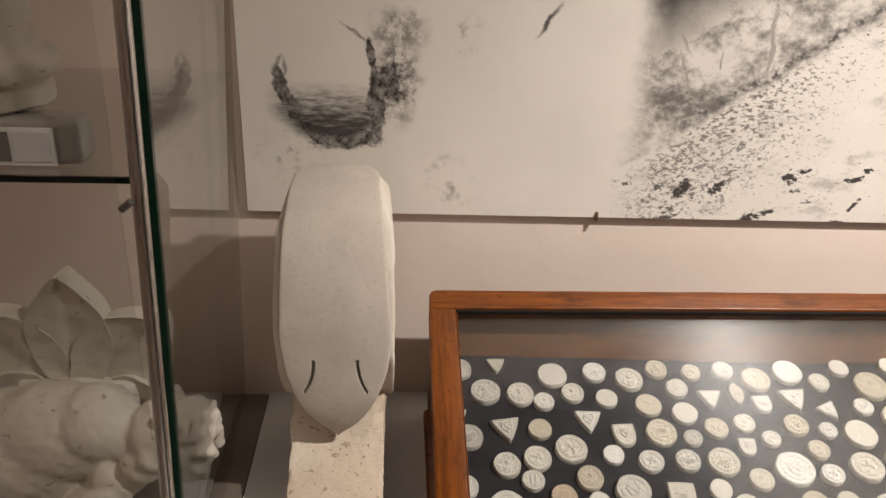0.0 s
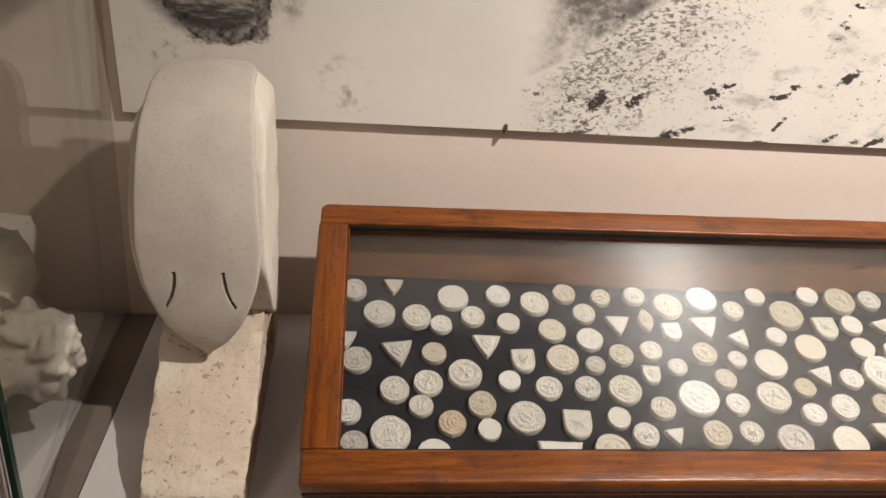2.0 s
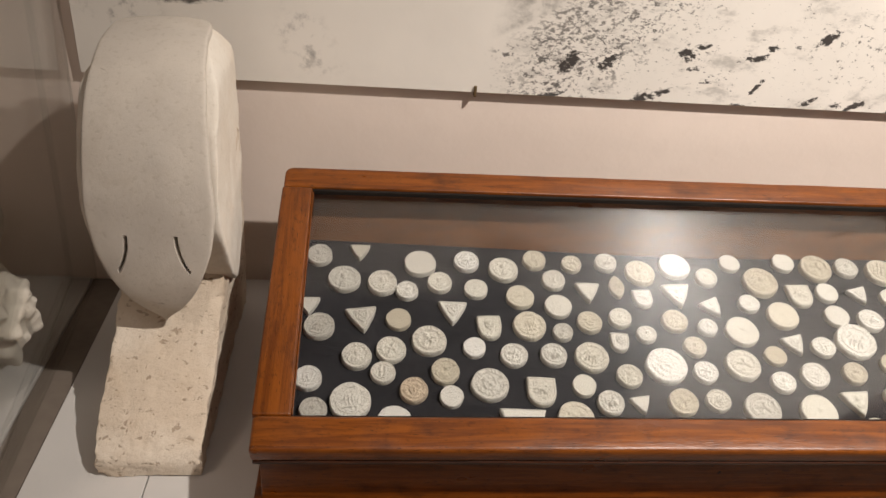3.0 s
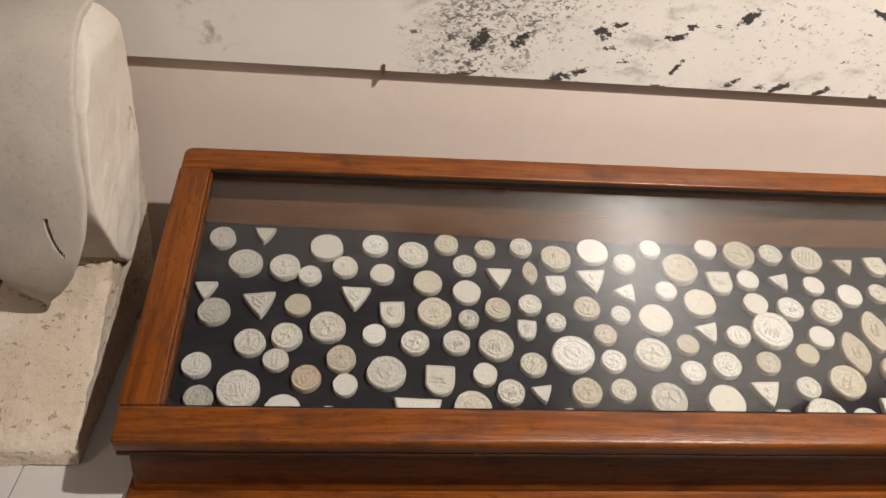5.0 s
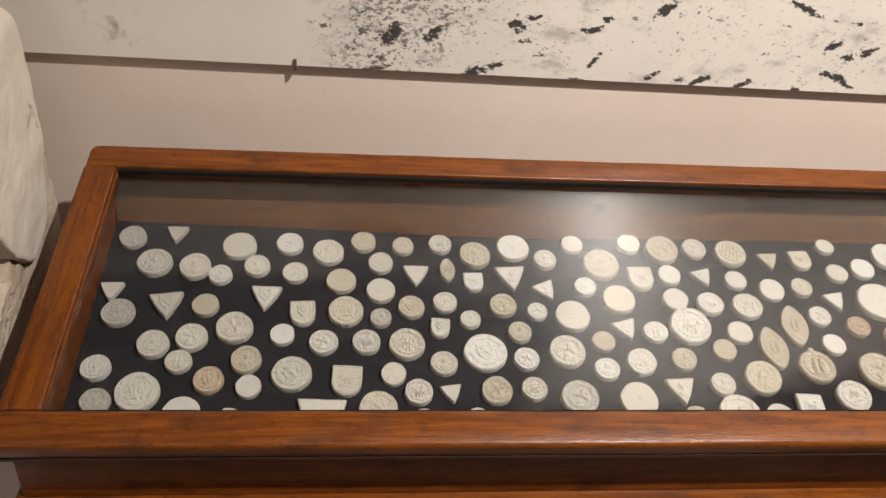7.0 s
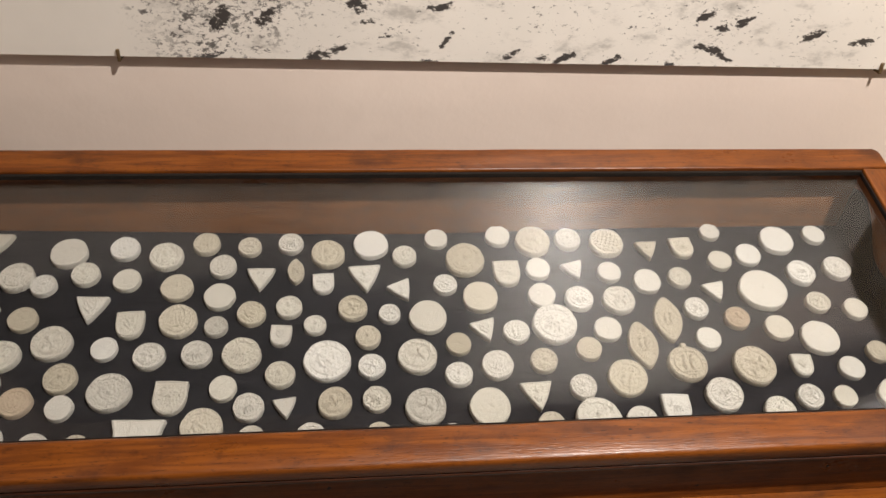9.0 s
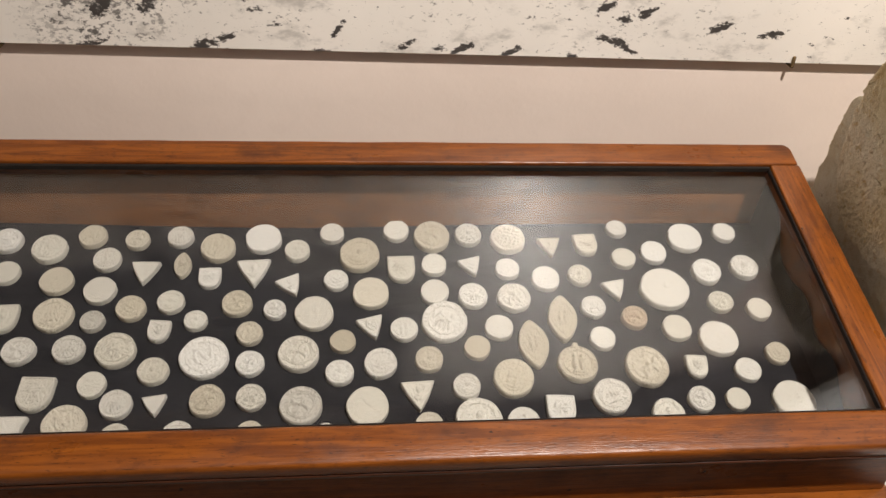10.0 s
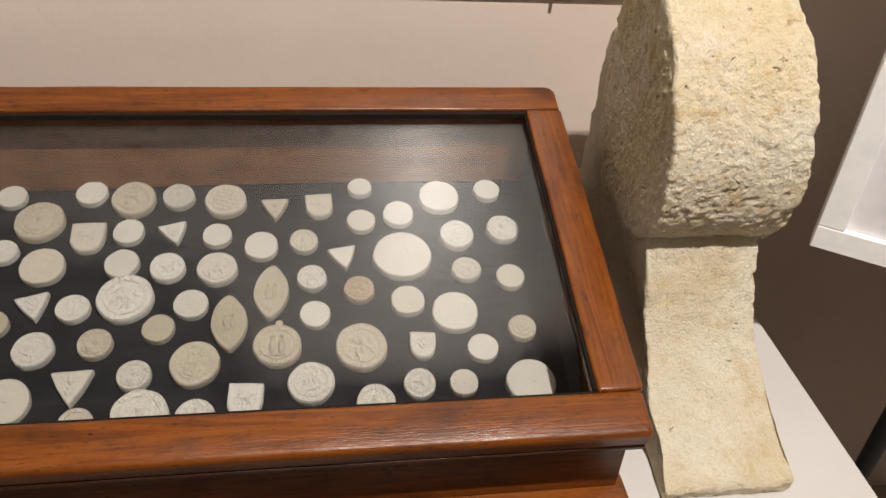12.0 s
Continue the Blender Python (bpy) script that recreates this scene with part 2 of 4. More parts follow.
    halo = n.math("MULTIPLY", most(blob(-0.058, 1.322, 0.032, 0.062, 0, 0.5), n.math("MULTIPLY", blob(-0.055, 1.40, 0.04, 0.03, 0, 0.6), 0.7)), n.ramp(n.noise(v, 60, 6, 0.72), 0.36, 0.62, 0.10, 0.95))
    smudge = n.math("MULTIPLY", most(blob(-0.235, 1.205, 0.045, 0.04, 0, 0.7), blob(0.028, 1.165, 0.03, 0.05, 0.5, 0.7), blob(0.05, 1.40, 0.02, 0.03, 0, 0.6)),
                    n.ramp(n.noise(v, 42, 6, 0.7), 0.48, 0.72, 0.0, 0.6))
    # the bank and the strewn slope
    line = n.math("SUBTRACT", z, n.math("ADD", 1.213, n.math("MULTIPLY", n.math("SUBTRACT", x, 0.349), 0.68)))
    bank = n.math("MULTIPLY", n.math("MULTIPLY", n.ramp(n.math("ADD", line, warp), -0.005, 0.012), n.ramp(wx, 0.30, 0.36)), n.ramp(wx, 0.94, 0.82))
    earth = n.math("MAXIMUM", n.ramp(n.noise(n.coords((1, 1, 1.3), (0, -0.5, 0)), 20, 6, 0.7), 0.36, 0.66, 0.10, 0.80), n.ramp(n.math("ADD", line, warp2), 0.10, 0.26, 0.0, 0.93))
    thicket = n.math("MULTIPLY", n.math("MULTIPLY", n.ramp(n.math("ADD", z, n.math("MULTIPLY", warp, 2.0)), 1.47, 1.55), n.ramp(x, 0.55, 0.35)), 0.92)
    bank = n.math("MAXIMUM", n.math("MULTIPLY", bank, earth), thicket)
    crack = n.node("ShaderNodeTexVoronoi", feature="DISTANCE_TO_EDGE")
    n.plug(crack.inputs["Vector"], n.coords((1, 1, 0.7), (0, 0.35, 0)))
    crack.inputs["Scale"].default_value = 11
    cracks = n.math("MULTIPLY", n.ramp(n.math("ADD", crack.outputs["Distance"], n.math("MULTIPLY", warp, 2.0)), 0.035, 0.0), n.ramp(grit, 0.42, 0.62))
    bank = n.math("MAXIMUM", bank, n.math("MULTIPLY", n.math("MULTIPLY", cracks, 0.75), n.math("MULTIPLY", n.ramp(line, 0.0, 0.02), n.ramp(wx, 0.33, 0.40))))
    lane = n.coords((0.75, 1, 1.45), (0, -0.75, 0))
    slope = n.math("MULTIPLY", n.ramp(line, 0.012, -0.012), n.ramp(wx, 0.30, 0.42))
    dense = n.math("MULTIPLY", n.ramp(n.math("ADD", line, n.math("MULTIPLY", warp, 2.5)), -0.20, -0.03, 0.15, 1.0), n.ramp(x, 0.80, 0.50, 0.0, 1.0))
    small = n.ramp(n.math("ADD", n.noise(lane, 135, 5, 0.70), n.math("MULTIPLY", dense, 0.125)), 0.625, 0.69)
    knots = n.noise(lane, 11, 3, 0.5)
    chunk = n.ramp(n.math("ADD", n.noise(lane, 62, 5, 0.66), n.math("MULTIPLY", knots, 0.42)), 0.875, 0.93)
    shade = n.math("MULTIPLY", n.ramp(n.math("ADD", n.noise(lane, 26, 6, 0.68), n.math("MULTIPLY", knots, 0.35)), 0.70, 0.92), 0.38)
    strewn = n.math("MULTIPLY", slope, most(n.math("MULTIPLY", small, 0.75), n.math("MULTIPLY", chunk, 0.95), shade))
    gather = most(blob(0.40, 1.150, 0.075, 0.085, -0.5, 0.6), blob(0.325, 1.165, 0.025, 0.018, 0.3, 0.6), blob(0.47, 1.165, 0.045, 0.07, -0.4, 0.7), blob(0.61, 1.18, 0.03, 0.025, 0.4, 0.7), blob(0.87, 1.19, 0.07, 0.05, 0.4, 0.7),
                  blob(0.56, 1.24, 0.11, 0.055, 0.6, 0.6), blob(1.10, 1.16, 0.06, 0.05, 0.2, 0.7))
    marks = []
    for cx, cz, rx, rz, turn in ((0.425, 1.157, 0.020, 0.010, 0.6), (0.400, 1.104, 0.022, 0.005, 0.2), (0.482, 1.160, 0.022, 0.007, 0.7), (0.551, 1.105, 0.020, 0.009, 0.5),
                                 (0.580, 1.119, 0.016, 0.006, 0.4), (0.604, 1.178, 0.010, 0.011, 0.8), (0.627, 1.192, 0.014, 0.003, 0.3), (0.736, 1.195, 0.010, 0.005, 0.3),
                                 (0.714, 1.177, 0.018, 0.005, 0.15), (0.729, 1.134, 0.014, 0.005, 0.8), (0.820, 1.113, 0.016, 0.005, 0.6), (0.899, 1.107, 0.018, 0.006, 0.5)):
        marks.append(blob(cx, cz, rx, rz, turn, 0.85, near))
    for cx, cz, rx, rz, turn in ((0.968, 1.108, 0.016, 0.005, 0.5), (1.057, 1.103, 0.008, 0.007, 0.9), (1.120, 1.121, 0.030, 0.006, -0.4), (1.121, 1.157, 0.009, 0.007, 0.4), (1.154, 1.169, 0.016, 0.006, 0.5),
                                 (1.092, 1.174, 0.015, 0.007, 0.4), (0.819, 1.212, 0.020, 0.007, 0.7), (1.030, 1.229, 0.028, 0.006, -0.2), (1.261, 1.149, 0.02, 0.006, 0.4), (1.345, 1.142, 0.018, 0.006, 0.2), (0.705, 1.100, 0.012, 0.004, 0.0)):
        marks.append(blob(cx, cz, rx, rz, turn, 0.85, near))
    stones = most(*marks)
    crumbs = n.math("MULTIPLY", n.ramp(n.math("ADD", n.noise(n.coords((0.9, 1, 1.3), (0, -0.9, 0)), 105, 5, 0.72), n.math("MULTIPLY", n.ramp(x, 0.66, 0.46), 0.05)), 0.585, 0.66), n.math("MULTIPLY", gather, n.ramp(line, -0.004, -0.02)))
    marks = n.math("MAXIMUM", n.math("MULTIPLY", n.math("MULTIPLY", torn(n.math("MULTIPLY", stones, 0.86)), n.ramp(stones, 0.01, 0.08)), 0.95), n.math("MULTIPLY", crumbs, 0.85))
    rim = n.math("MULTIPLY", n.math("MULTIPLY", n.ramp(n.math("ABSOLUTE", n.math("SUBTRACT", n.math("ADD", line, n.math("MULTIPLY", warp, 0.6)), 0.015)), 0.03, 0.0), n.ramp(wx, 0.34, 0.42)), n.ramp(grit, 0.35, 0.6, 0.15, 0.9))
    strewn = most(strewn, marks, n.math("MULTIPLY", rim, n.ramp(x, 1.0, 0.7)))
    mask = most(hollow, grey, halo, smudge, bank, strewn)
    trunks = most(blob(0.398, 1.345, 0.0035, 0.055, 0.35, 0.7, near), blob(0.383, 1.405, 0.0030, 0.030, 0.5, 0.7, near), blob(0.525, 1.40, 0.0045, 0.080, 0.10, 0.6, near))
    mask = most(mask, n.math("MULTIPLY", trunks, 0.55))
    twig = blob(0.172, 1.425, 0.026, 0.0035, 0.95, 0.6, near)
    mask = most(mask, n.math("MULTIPLY", twig, 0.9))
    tone = n.mix(n.ramp(n.noise(v, 4, 4), 0.3, 0.7), (0.80, 0.755, 0.69), (0.72, 0.68, 0.62))
    col = n.mix(mask, tone, (0.011, 0.008, 0.008))
    n.bsdf.inputs["Coat Weight"].default_value, n.bsdf.inputs["Coat Roughness"].default_value = 0.35, 0.31
    return n.done(col, 0.42, n.bump(n.noise(v, 48, 4, 0.6), 0.16, 0.0016), spec=0.8)


M_WALL = plaster_wall("pinkish_plaster", (0.70, 0.605, 0.535), (0.645, 0.552, 0.485))
M_CEIL = plaster_wall("ceiling_paint", (0.72, 0.68, 0.62), (0.68, 0.64, 0.58))
M_FLOOR = plaster_wall("floor_stone", (0.36, 0.30, 0.25), (0.28, 0.23, 0.19))
M_PLINTH = painted_wood("white_plinth_paint", (0.55, 0.53, 0.505), (0.50, 0.48, 0.455))
M_WOOD = varnished_wood("varnished_pine", (0.202, 0.058, 0.0075), (0.108, 0.0285, 0.0045), (0.021, 0.006, 0.003), 0.27)
M_WOOD_IN = varnished_wood("bare_inner_wood", (0.205, 0.096, 0.042), (0.130, 0.059, 0.025), (0.030, 0.014, 0.008), 0.55)
M_WOOD_DARK = varnished_wood("dark_pine", (0.055, 0.016, 0.005), (0.034, 0.010, 0.004), (0.012, 0.005, 0.003), 0.35)
M_BLACK_WOOD = plain("black_edge", (0.012, 0.008, 0.006), 0.75, 0.0, 0.2)
M_CLOTH = cloth("black_cotton_cloth")
M_SEAL = seal_plaster("cream_plaster", (0.90, 0.90, 0.86), (0.80, 0.785, 0.70), (0.50, 0.45, 0.345))
M_SEAL_TAN = seal_plaster("tan_wax_plaster", (0.70, 0.59, 0.45), (0.64, 0.53, 0.40), (0.36, 0.27, 0.18))
M_SEAL_AGED = seal_plaster("aged_yellow_plaster", (0.80, 0.76, 0.65), (0.70, 0.655, 0.535), (0.36, 0.30, 0.20))
M_SEAL_GREY = seal_plaster("grey_plaster", (0.76, 0.745, 0.68), (0.70, 0.685, 0.615), (0.40, 0.37, 0.31))
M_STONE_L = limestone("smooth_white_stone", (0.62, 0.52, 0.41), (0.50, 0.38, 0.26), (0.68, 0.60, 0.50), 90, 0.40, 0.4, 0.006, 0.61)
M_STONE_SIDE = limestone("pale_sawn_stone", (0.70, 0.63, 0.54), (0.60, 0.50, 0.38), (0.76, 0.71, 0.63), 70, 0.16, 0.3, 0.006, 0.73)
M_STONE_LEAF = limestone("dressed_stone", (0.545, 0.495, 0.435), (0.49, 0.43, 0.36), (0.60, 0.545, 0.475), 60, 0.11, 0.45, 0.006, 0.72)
M_STONE_R = limestone("rough_yellow_stone", (0.70, 0.60, 0.40), (0.56, 0.38, 0.155), (0.76, 0.70, 0.56), 60, 0.8, 0.6, 0.006, 0.67, 0.42)
M_STONE_CUT = limestone("sawn_yellow_stone", (0.63, 0.545, 0.38), (0.52, 0.375, 0.165), (0.70, 0.65, 0.52), 75, 0.7, 0.85, 0.006, 0.68, 0.30)
M_STATUE = limestone("aged_statue_plaster", (0.60, 0.55, 0.47), (0.43, 0.36, 0.27), (0.66, 0.62, 0.55), 60, 0.30, 0.4)
M_GLASS = pane_glass("case_glass", (0.975, 0.977, 0.977), 0.0, 0.002, ((0.007, 0.26, 0.8),))
M_VGLASS = pane_glass("vitrine_glass", (0.965, 0.97, 0.965), 0.001, 0.003)
M_GREEN = plain("green_glass_edge", (0.002, 0.026, 0.015), 0.12)
M_DARK_EDGE = plain("dark_glass_edge", (0.006, 0.012, 0.010), 0.12)
M_CHROME = plain("brushed_steel", (0.75, 0.72, 0.70), 0.28, 1.0)
M_STEEL_DULL = plain("dull_steel", (0.30, 0.28, 0.26), 0.4, 1.0)
M_PHOTO = photo_print("photo_print")
M_BOARD_EDGE = plain("board_edge", (0.50, 0.42, 0.34), 0.7)
M_PAPER = plain("white_card", (0.94, 0.94, 0.93), 0.6)
M_MAT = plain("pale_grey_sheet", (0.80, 0.79, 0.80), 0.45)
M_BLACK = plain("black_metal", (0.012, 0.012, 0.013), 0.35)
M_GREY_INK = plain("grey_ink", (0.22, 0.21, 0.20), 0.6)
M_ACRYL = plain("frosted_acrylic", (0.34, 0.32, 0.29), 0.25)
M_TAUPE = plain("taupe_paint", (0.16, 0.13, 0.105), 0.6)
M_BRASS = plain("dull_brass", (0.24, 0.17, 0.09), 0.4, 0.8)


# ---- building helpers ----
def finish(bm, smooth=False, angle=40):
    bmesh.ops.recalc_face_normals(bm, faces=bm.faces[:])
    me = bpy.data.meshes.new("mesh")
    bm.to_mesh(me)
    bm.free()
    if smooth:
        me.shade_smooth()
        me.set_sharp_from_angle(angle=radians(angle))
    return me


def thing(name, bm, material, label, category, group="", kind="", m=None, smooth=False):
    me = finish(bm, smooth)
    me.name = name
    me.materials.append(material)
    ob = tagged(new(name, me), label, category, group, kind)
    if m is not None:
        ob.matrix_world = m
    return ob


def base(name, place, label, category, group="", kind=""):
    ob = tagged(new(name), label, category, group, kind)
    ob.empty_display_size = 0.05
    ob.location = place
    return ob


def part(name, bm, material, parent, label="", m=None, smooth=False, angle=40):
    """One mesh under a thing; its vertices are in the world's metres, or in the frame m."""
    me = finish(bm, smooth, angle)
    me.name = name
    me.materials.append(material)
    ob = tagged(new(name, me), label)
    ob.parent = parent
    origin = Matrix.Translation(parent.location)
    if parent.parent:
        origin = Matrix.Translation(parent.parent.location) @ parent.matrix_basis
    ob.matrix_basis = origin.inverted() @ (m or Matrix())
    return ob


def box(lo, hi, bevel=0.0, segs=2):
    bm = bmesh.new()
    bmesh.ops.create_cube(bm, size=1)
    for v in bm.verts:
        v.co = [lo[i] + (v.co[i] + 0.5) * (hi[i] - lo[i]) for i in range(3)]
    if bevel:
        bmesh.ops.bevel(bm, geom=bm.edges[:], offset=bevel, segments=segs, profile=0.5, affect="EDGES")
    return bm


def tube(a, b, r, segs=16, cap=True):
    a, b = Vector(a), Vector(b)
    bm = bmesh.new()
    m = Matrix.Translation((a + b) / 2) @ (b - a).to_track_quat("Z", "Y").to_matrix().to_4x4()
    bmesh.ops.create_cone(bm, cap_ends=cap, segments=segs, radius1=r, radius2=r, depth=(b - a).length, matrix=m)
    return bm


def grid_mesh(nu, nv, f, wrap=False):
    """A sheet of nu x nv points by f(u, v) for u, v in 0..1."""
    bm = bmesh.new()
    pts = [[bm.verts.new(f(i / (nu - 1 if not wrap else nu), j / (nv - 1))) for j in range(nv)] for i in range(nu)]
    for i in range(nu if wrap else nu - 1):
        for j in range(nv - 1):
            k = (i + 1) % nu
            bm.faces.new((pts[i][j], pts[k][j], pts[k][j + 1], pts[i][j + 1]))
    return bm


def smooth_path(points, n):
    """n points along a smooth curve through the given corner points."""
    p = [Vector(q) for q in points]
    p = [p[0] * 2 - p[1]] + p + [p[-1] * 2 - p[-2]]
    out = []
    for k in range(n):
        s = k / (n - 1) * (len(p) - 3)
        i = min(int(s), len(p) - 4)
        t = s - i
        a, b, c, d = p[i:i + 4]
        out.append(0.5 * ((2 * b) + (c - a) * t + (2 * a - 5 * b + 4 * c - d) * t * t + (3 * b - a - 3 * c + d) * t ** 3))
    return out


def rough_point(p, amount, scale, seed=0.0):
    q = Vector(p) * scale + Vector((seed, seed * 0.7, -seed))
    return Vector(p) + noise.noise_vector(q) * amount + noise.noise_vector(q * 3.1) * amount * 0.45 + noise.noise_vector(q * 9.0) * amount * 0.2


def gritty(p, amount, seed):
    """Coarse open-grained stone: knobs, crumbs and small holes."""
    q = Vector(p) + Vector((seed, -seed, seed * 0.3))
    hole = max(0.0, noise.noise(q * 120) - 0.20) * 1.9 + max(0.0, noise.noise(q * 230) - 0.12) * 1.7
    out = noise.noise_vector(q * 26) * 0.45 + noise.noise_vector(q * 85) * 0.40 + noise.noise_vector(q * 190) * 0.65
    return out * amount, hole * amount


def carved_block(profile, x_of, n, nx, amount, scale, seed, round_edge=0.006, chips=0.0, grit=0.0, rings=34):
    """A block whose side view is the closed profile (y, z), from x_of(y, z, 0) to x_of(y, z, 1), roughened."""
    ring = smooth_path(list(profile) + [profile[0]], n + 1)[:-1]
    cy, cz = sum(p[0] for p in ring) / n, sum(p[1] for p in ring) / n
    bm = bmesh.new()
    rows = []
    steps = [0.0, 0.0, 0.012] + [k / nx for k in range(1, nx)] + [0.988, 1.0, 1.0]
    for k, u in enumerate(steps):
        inset = round_edge if k in (0, len(steps) - 1) else round_edge * 0.3 if k in (1, len(steps) - 2) else 0.0
        row = []
        for p in ring:
            d = Vector((p[0] - cy, p[1] - cz))
            worn = max(0.0, noise.noise(Vector((p[0] * 24, p[1] * 24, seed + u * 9))) + 0.7 * noise.noise(Vector((p[0] * 70, p[1] * 70, seed)))) * chips
            d = d * (1 - worn * max(0.0, 1 - min(u, 1 - u) / 0.10) / max(d.length, 0.01))
            d = d * (1 - inset / max(d.length, 0.01))
            y, z = cy + d[0], cz + d[1]
            lo, hi = x_of(y, z, 0), x_of(y, z, 1)
            v = bm.verts.new(rough_point((lo + (hi - lo) * u, y, z), amount, scale, seed))
            if grit:
                push, hole = gritty(v.co, grit, seed)
                inward = Vector((0, -d[0], -d[1])).normalized() if 0 < k < len(steps) - 1 else Vector((0, 0, 0))
                v.co += push + inward * hole
            row.append(v)
        rows.append(row)
    for a, b in zip(rows, rows[1:]):
        for i in range(n):
            j = (i + 1) % n
            bm.faces.new((a[i], a[j], b[j], b[i]))
    for row, u in ((rows[0], 0), (rows[-1], 1)):
        prev = row
        for s in [1 - k / rings for k in range(1, rings)]:
            cur = []
            for v in row:
                y, z = cy + (v.co.y - cy) * s, cz + (v.co.z - cz) * s
                w = bm.verts.new(rough_point((x_of(y, z, u), y, z), amount, scale, seed))
                if grit:
                    push, hole = gritty(w.co, grit, seed)
                    w.co += push + Vector((hole if u == 0 else -hole, 0, 0))
                cur.append(w)
            for i in range(n):
                j = (i + 1) % n
                bm.faces.new((prev[i], prev[j], cur[j], cur[i]))
            prev = cur
        bm.faces.new(prev)
    return bm


# ---- the room ----
WALL_Y, TOP = 0.54, 0.735
thing("wall_north", box((-3.0, WALL_Y, 0), (3.4, WALL_Y + 0.2, 3.45)), M_WALL, "pinkish beige plastered wall behind the exhibits", "wall", kind="structure")
thing("wall_south", box((-3.0, -4.2, 0), (3.4, -4.0, 3.45)), M_WALL, "pinkish beige plastered wall closing the room", "wall", kind="structure")
thing("wall_west", box((-3.2, -4.2, 0), (-3.0, WALL_Y + 0.2, 3.45)), M_WALL, "pinkish beige plastered side wall", "wall", kind="structure")
thing("wall_east", box((3.4, -4.2, 0), (3.6, WALL_Y + 0.2, 3.45)), M_WALL, "pinkish beige plastered side wall", "wall", kind="structure")
thing("floor", box((-3.2, -4.2, -0.1), (3.6, WALL_Y + 0.2, 0)), M_FLOOR, "dull brown stone floor of the room", "floor", kind="structure")
thing("ceiling", box((-3.2, -4.2, 3.45), (3.6, WALL_Y + 0.2, 3.55)), M_CEIL, "plain off-white ceiling of the room", "ceiling", kind="structure")

# ---- the photograph on the wall ----
HANG_M = Matrix.Translation((0, WALL_Y, 1.0995)) @ Matrix.Rotation(radians(2.0), 4, "X") @ Matrix.Translation((-0.302, -WALL_Y, 0)) @ Matrix.Rotation(0.0075, 4, "Y") @ Matrix.Translation((0.302, 0, -1.1))
photo = base("photo_panel", (0.65, WALL_Y, 1.1), "large black and white excavation photograph mounted on board, on the wall", "wall panel")
part("board", box((-0.302, WALL_Y - 0.010, 1.1), (1.62, WALL_Y - 0.0005, 2.55), 0.001, 1), M_BOARD_EDGE, photo, m=HANG_M)
part("print", box((-0.3015, WALL_Y - 0.0125, 1.1005), (1.6195, WALL_Y - 0.0102, 2.5495)), M_PHOTO, photo, "black and white photographic print", m=HANG_M)
clip = base("panel_clip", (0.284, WALL_Y - 0.02, 1.1), "small dull brass clip holding the edge of the photograph", "clip", group="clips under the photograph")
part("hook", box((0.282, WALL_Y - 0.0165, 1.092), (0.2865, WALL_Y - 0.0127, 1.106), 0.001), M_BRASS, clip)
part("shank", box((0.282, WALL_Y - 0.0165, 1.0885), (0.2865, WALL_Y + 0.001, 1.0917), 0.001), M_BRASS, clip)
copy_thing(clip, Matrix.Translation((1.386, WALL_Y - 0.02, 1.1 - 0.0075 * (1.386 - 0.284))))

# ---- the two plinths ----
for cuts, label in (((-0.287, -0.140, 0.006), "white painted plinth with a seamed top, under the smooth stone bracket"), ((1.374, 1.655), "white painted plinth under the rough yellow stone bracket")):
    plinth = base("plinth", ((cuts[0] + cuts[-1]) / 2, 0.12, 0.0), label, "plinth", group="plinths")
    part("body", box((cuts[0] + 0.0005, -0.2995, 0), (cuts[-1] - 0.0005, WALL_Y - 0.0035, TOP - 0.0185), 0.002, 2), M_PLINTH, plinth)
    for lo, hi in zip(cuts, cuts[1:]):
        part("top_board", box((lo + 0.0006, -0.30, TOP - 0.018), (hi - 0.0006, WALL_Y - 0.003, TOP), 0.0012, 2), M_PLINTH, plinth)

# ---- display case ----
SLOPE = 0.277
case = base("display_case", (0.69, 0.24, 0.0), "sloping table display case of reddish varnished pine with a glazed lid", "display case")
TILT_M = Matrix.Translation((0, 0, 0.862)) @ Matrix.Rotation(math.atan(SLOPE), 4, "X")
LONG = 0.460 / math.cos(math.atan(SLOPE))


def rail(name, along, width, m, edge=0.003, round_y=None, radius=0.010):
    """A rail of the lid; the two corners at y = round_y are worn round."""
    bm = box((0, 0, -0.026), (along, width, 0))
    if round_y is not None:
        worn = [e for e in bm.edges if all(abs(v.co.y - round_y) < 1e-5 for v in e.verts) and abs(e.verts[0].co.x - e.verts[1].co.x) < 1e-5]
        bmesh.ops.bevel(bm, geom=worn, offset=radius, segments=5, profile=0.5, affect="EDGES")
    bmesh.ops.bevel(bm, geom=[e for e in bm.edges if len(e.link_faces) == 2 and e.calc_face_angle(0) > 0.6], offset=edge, segments=3, profile=0.5, affect="EDGES")
    bmesh.ops.subdivide_edges(bm, edges=[e for e in bm.edges if e.calc_length() > 0.3], cuts=40)
    for v in bm.verts:
        v.co += noise.noise_vector(v.co * 14) * 0.0007
    return part(name, bm, M_WOOD, case, m=TILT_M @ m, smooth=True)


rail("front_rail", 1.38, 0.046, Matrix.Translation((0, 0, 0.001)), 0.006, 0.0, 0.005)
rail("back_rail", 1.38, 0.042, Matrix.Translation((0, LONG - 0.042, 0)), 0.003, 0.042, 0.013)
quarter = Matrix.Rotation(radians(90), 4, "Z")
rail("side_rail", LONG - 0.089, 0.044, Matrix.Translation((0.0425, 0.0465, -0.0004)) @ quarter)
rail("side_rail", LONG - 0.089, 0.044, Matrix.Translation((1.3815, 0.0465, -0.0004)) @ quarter)
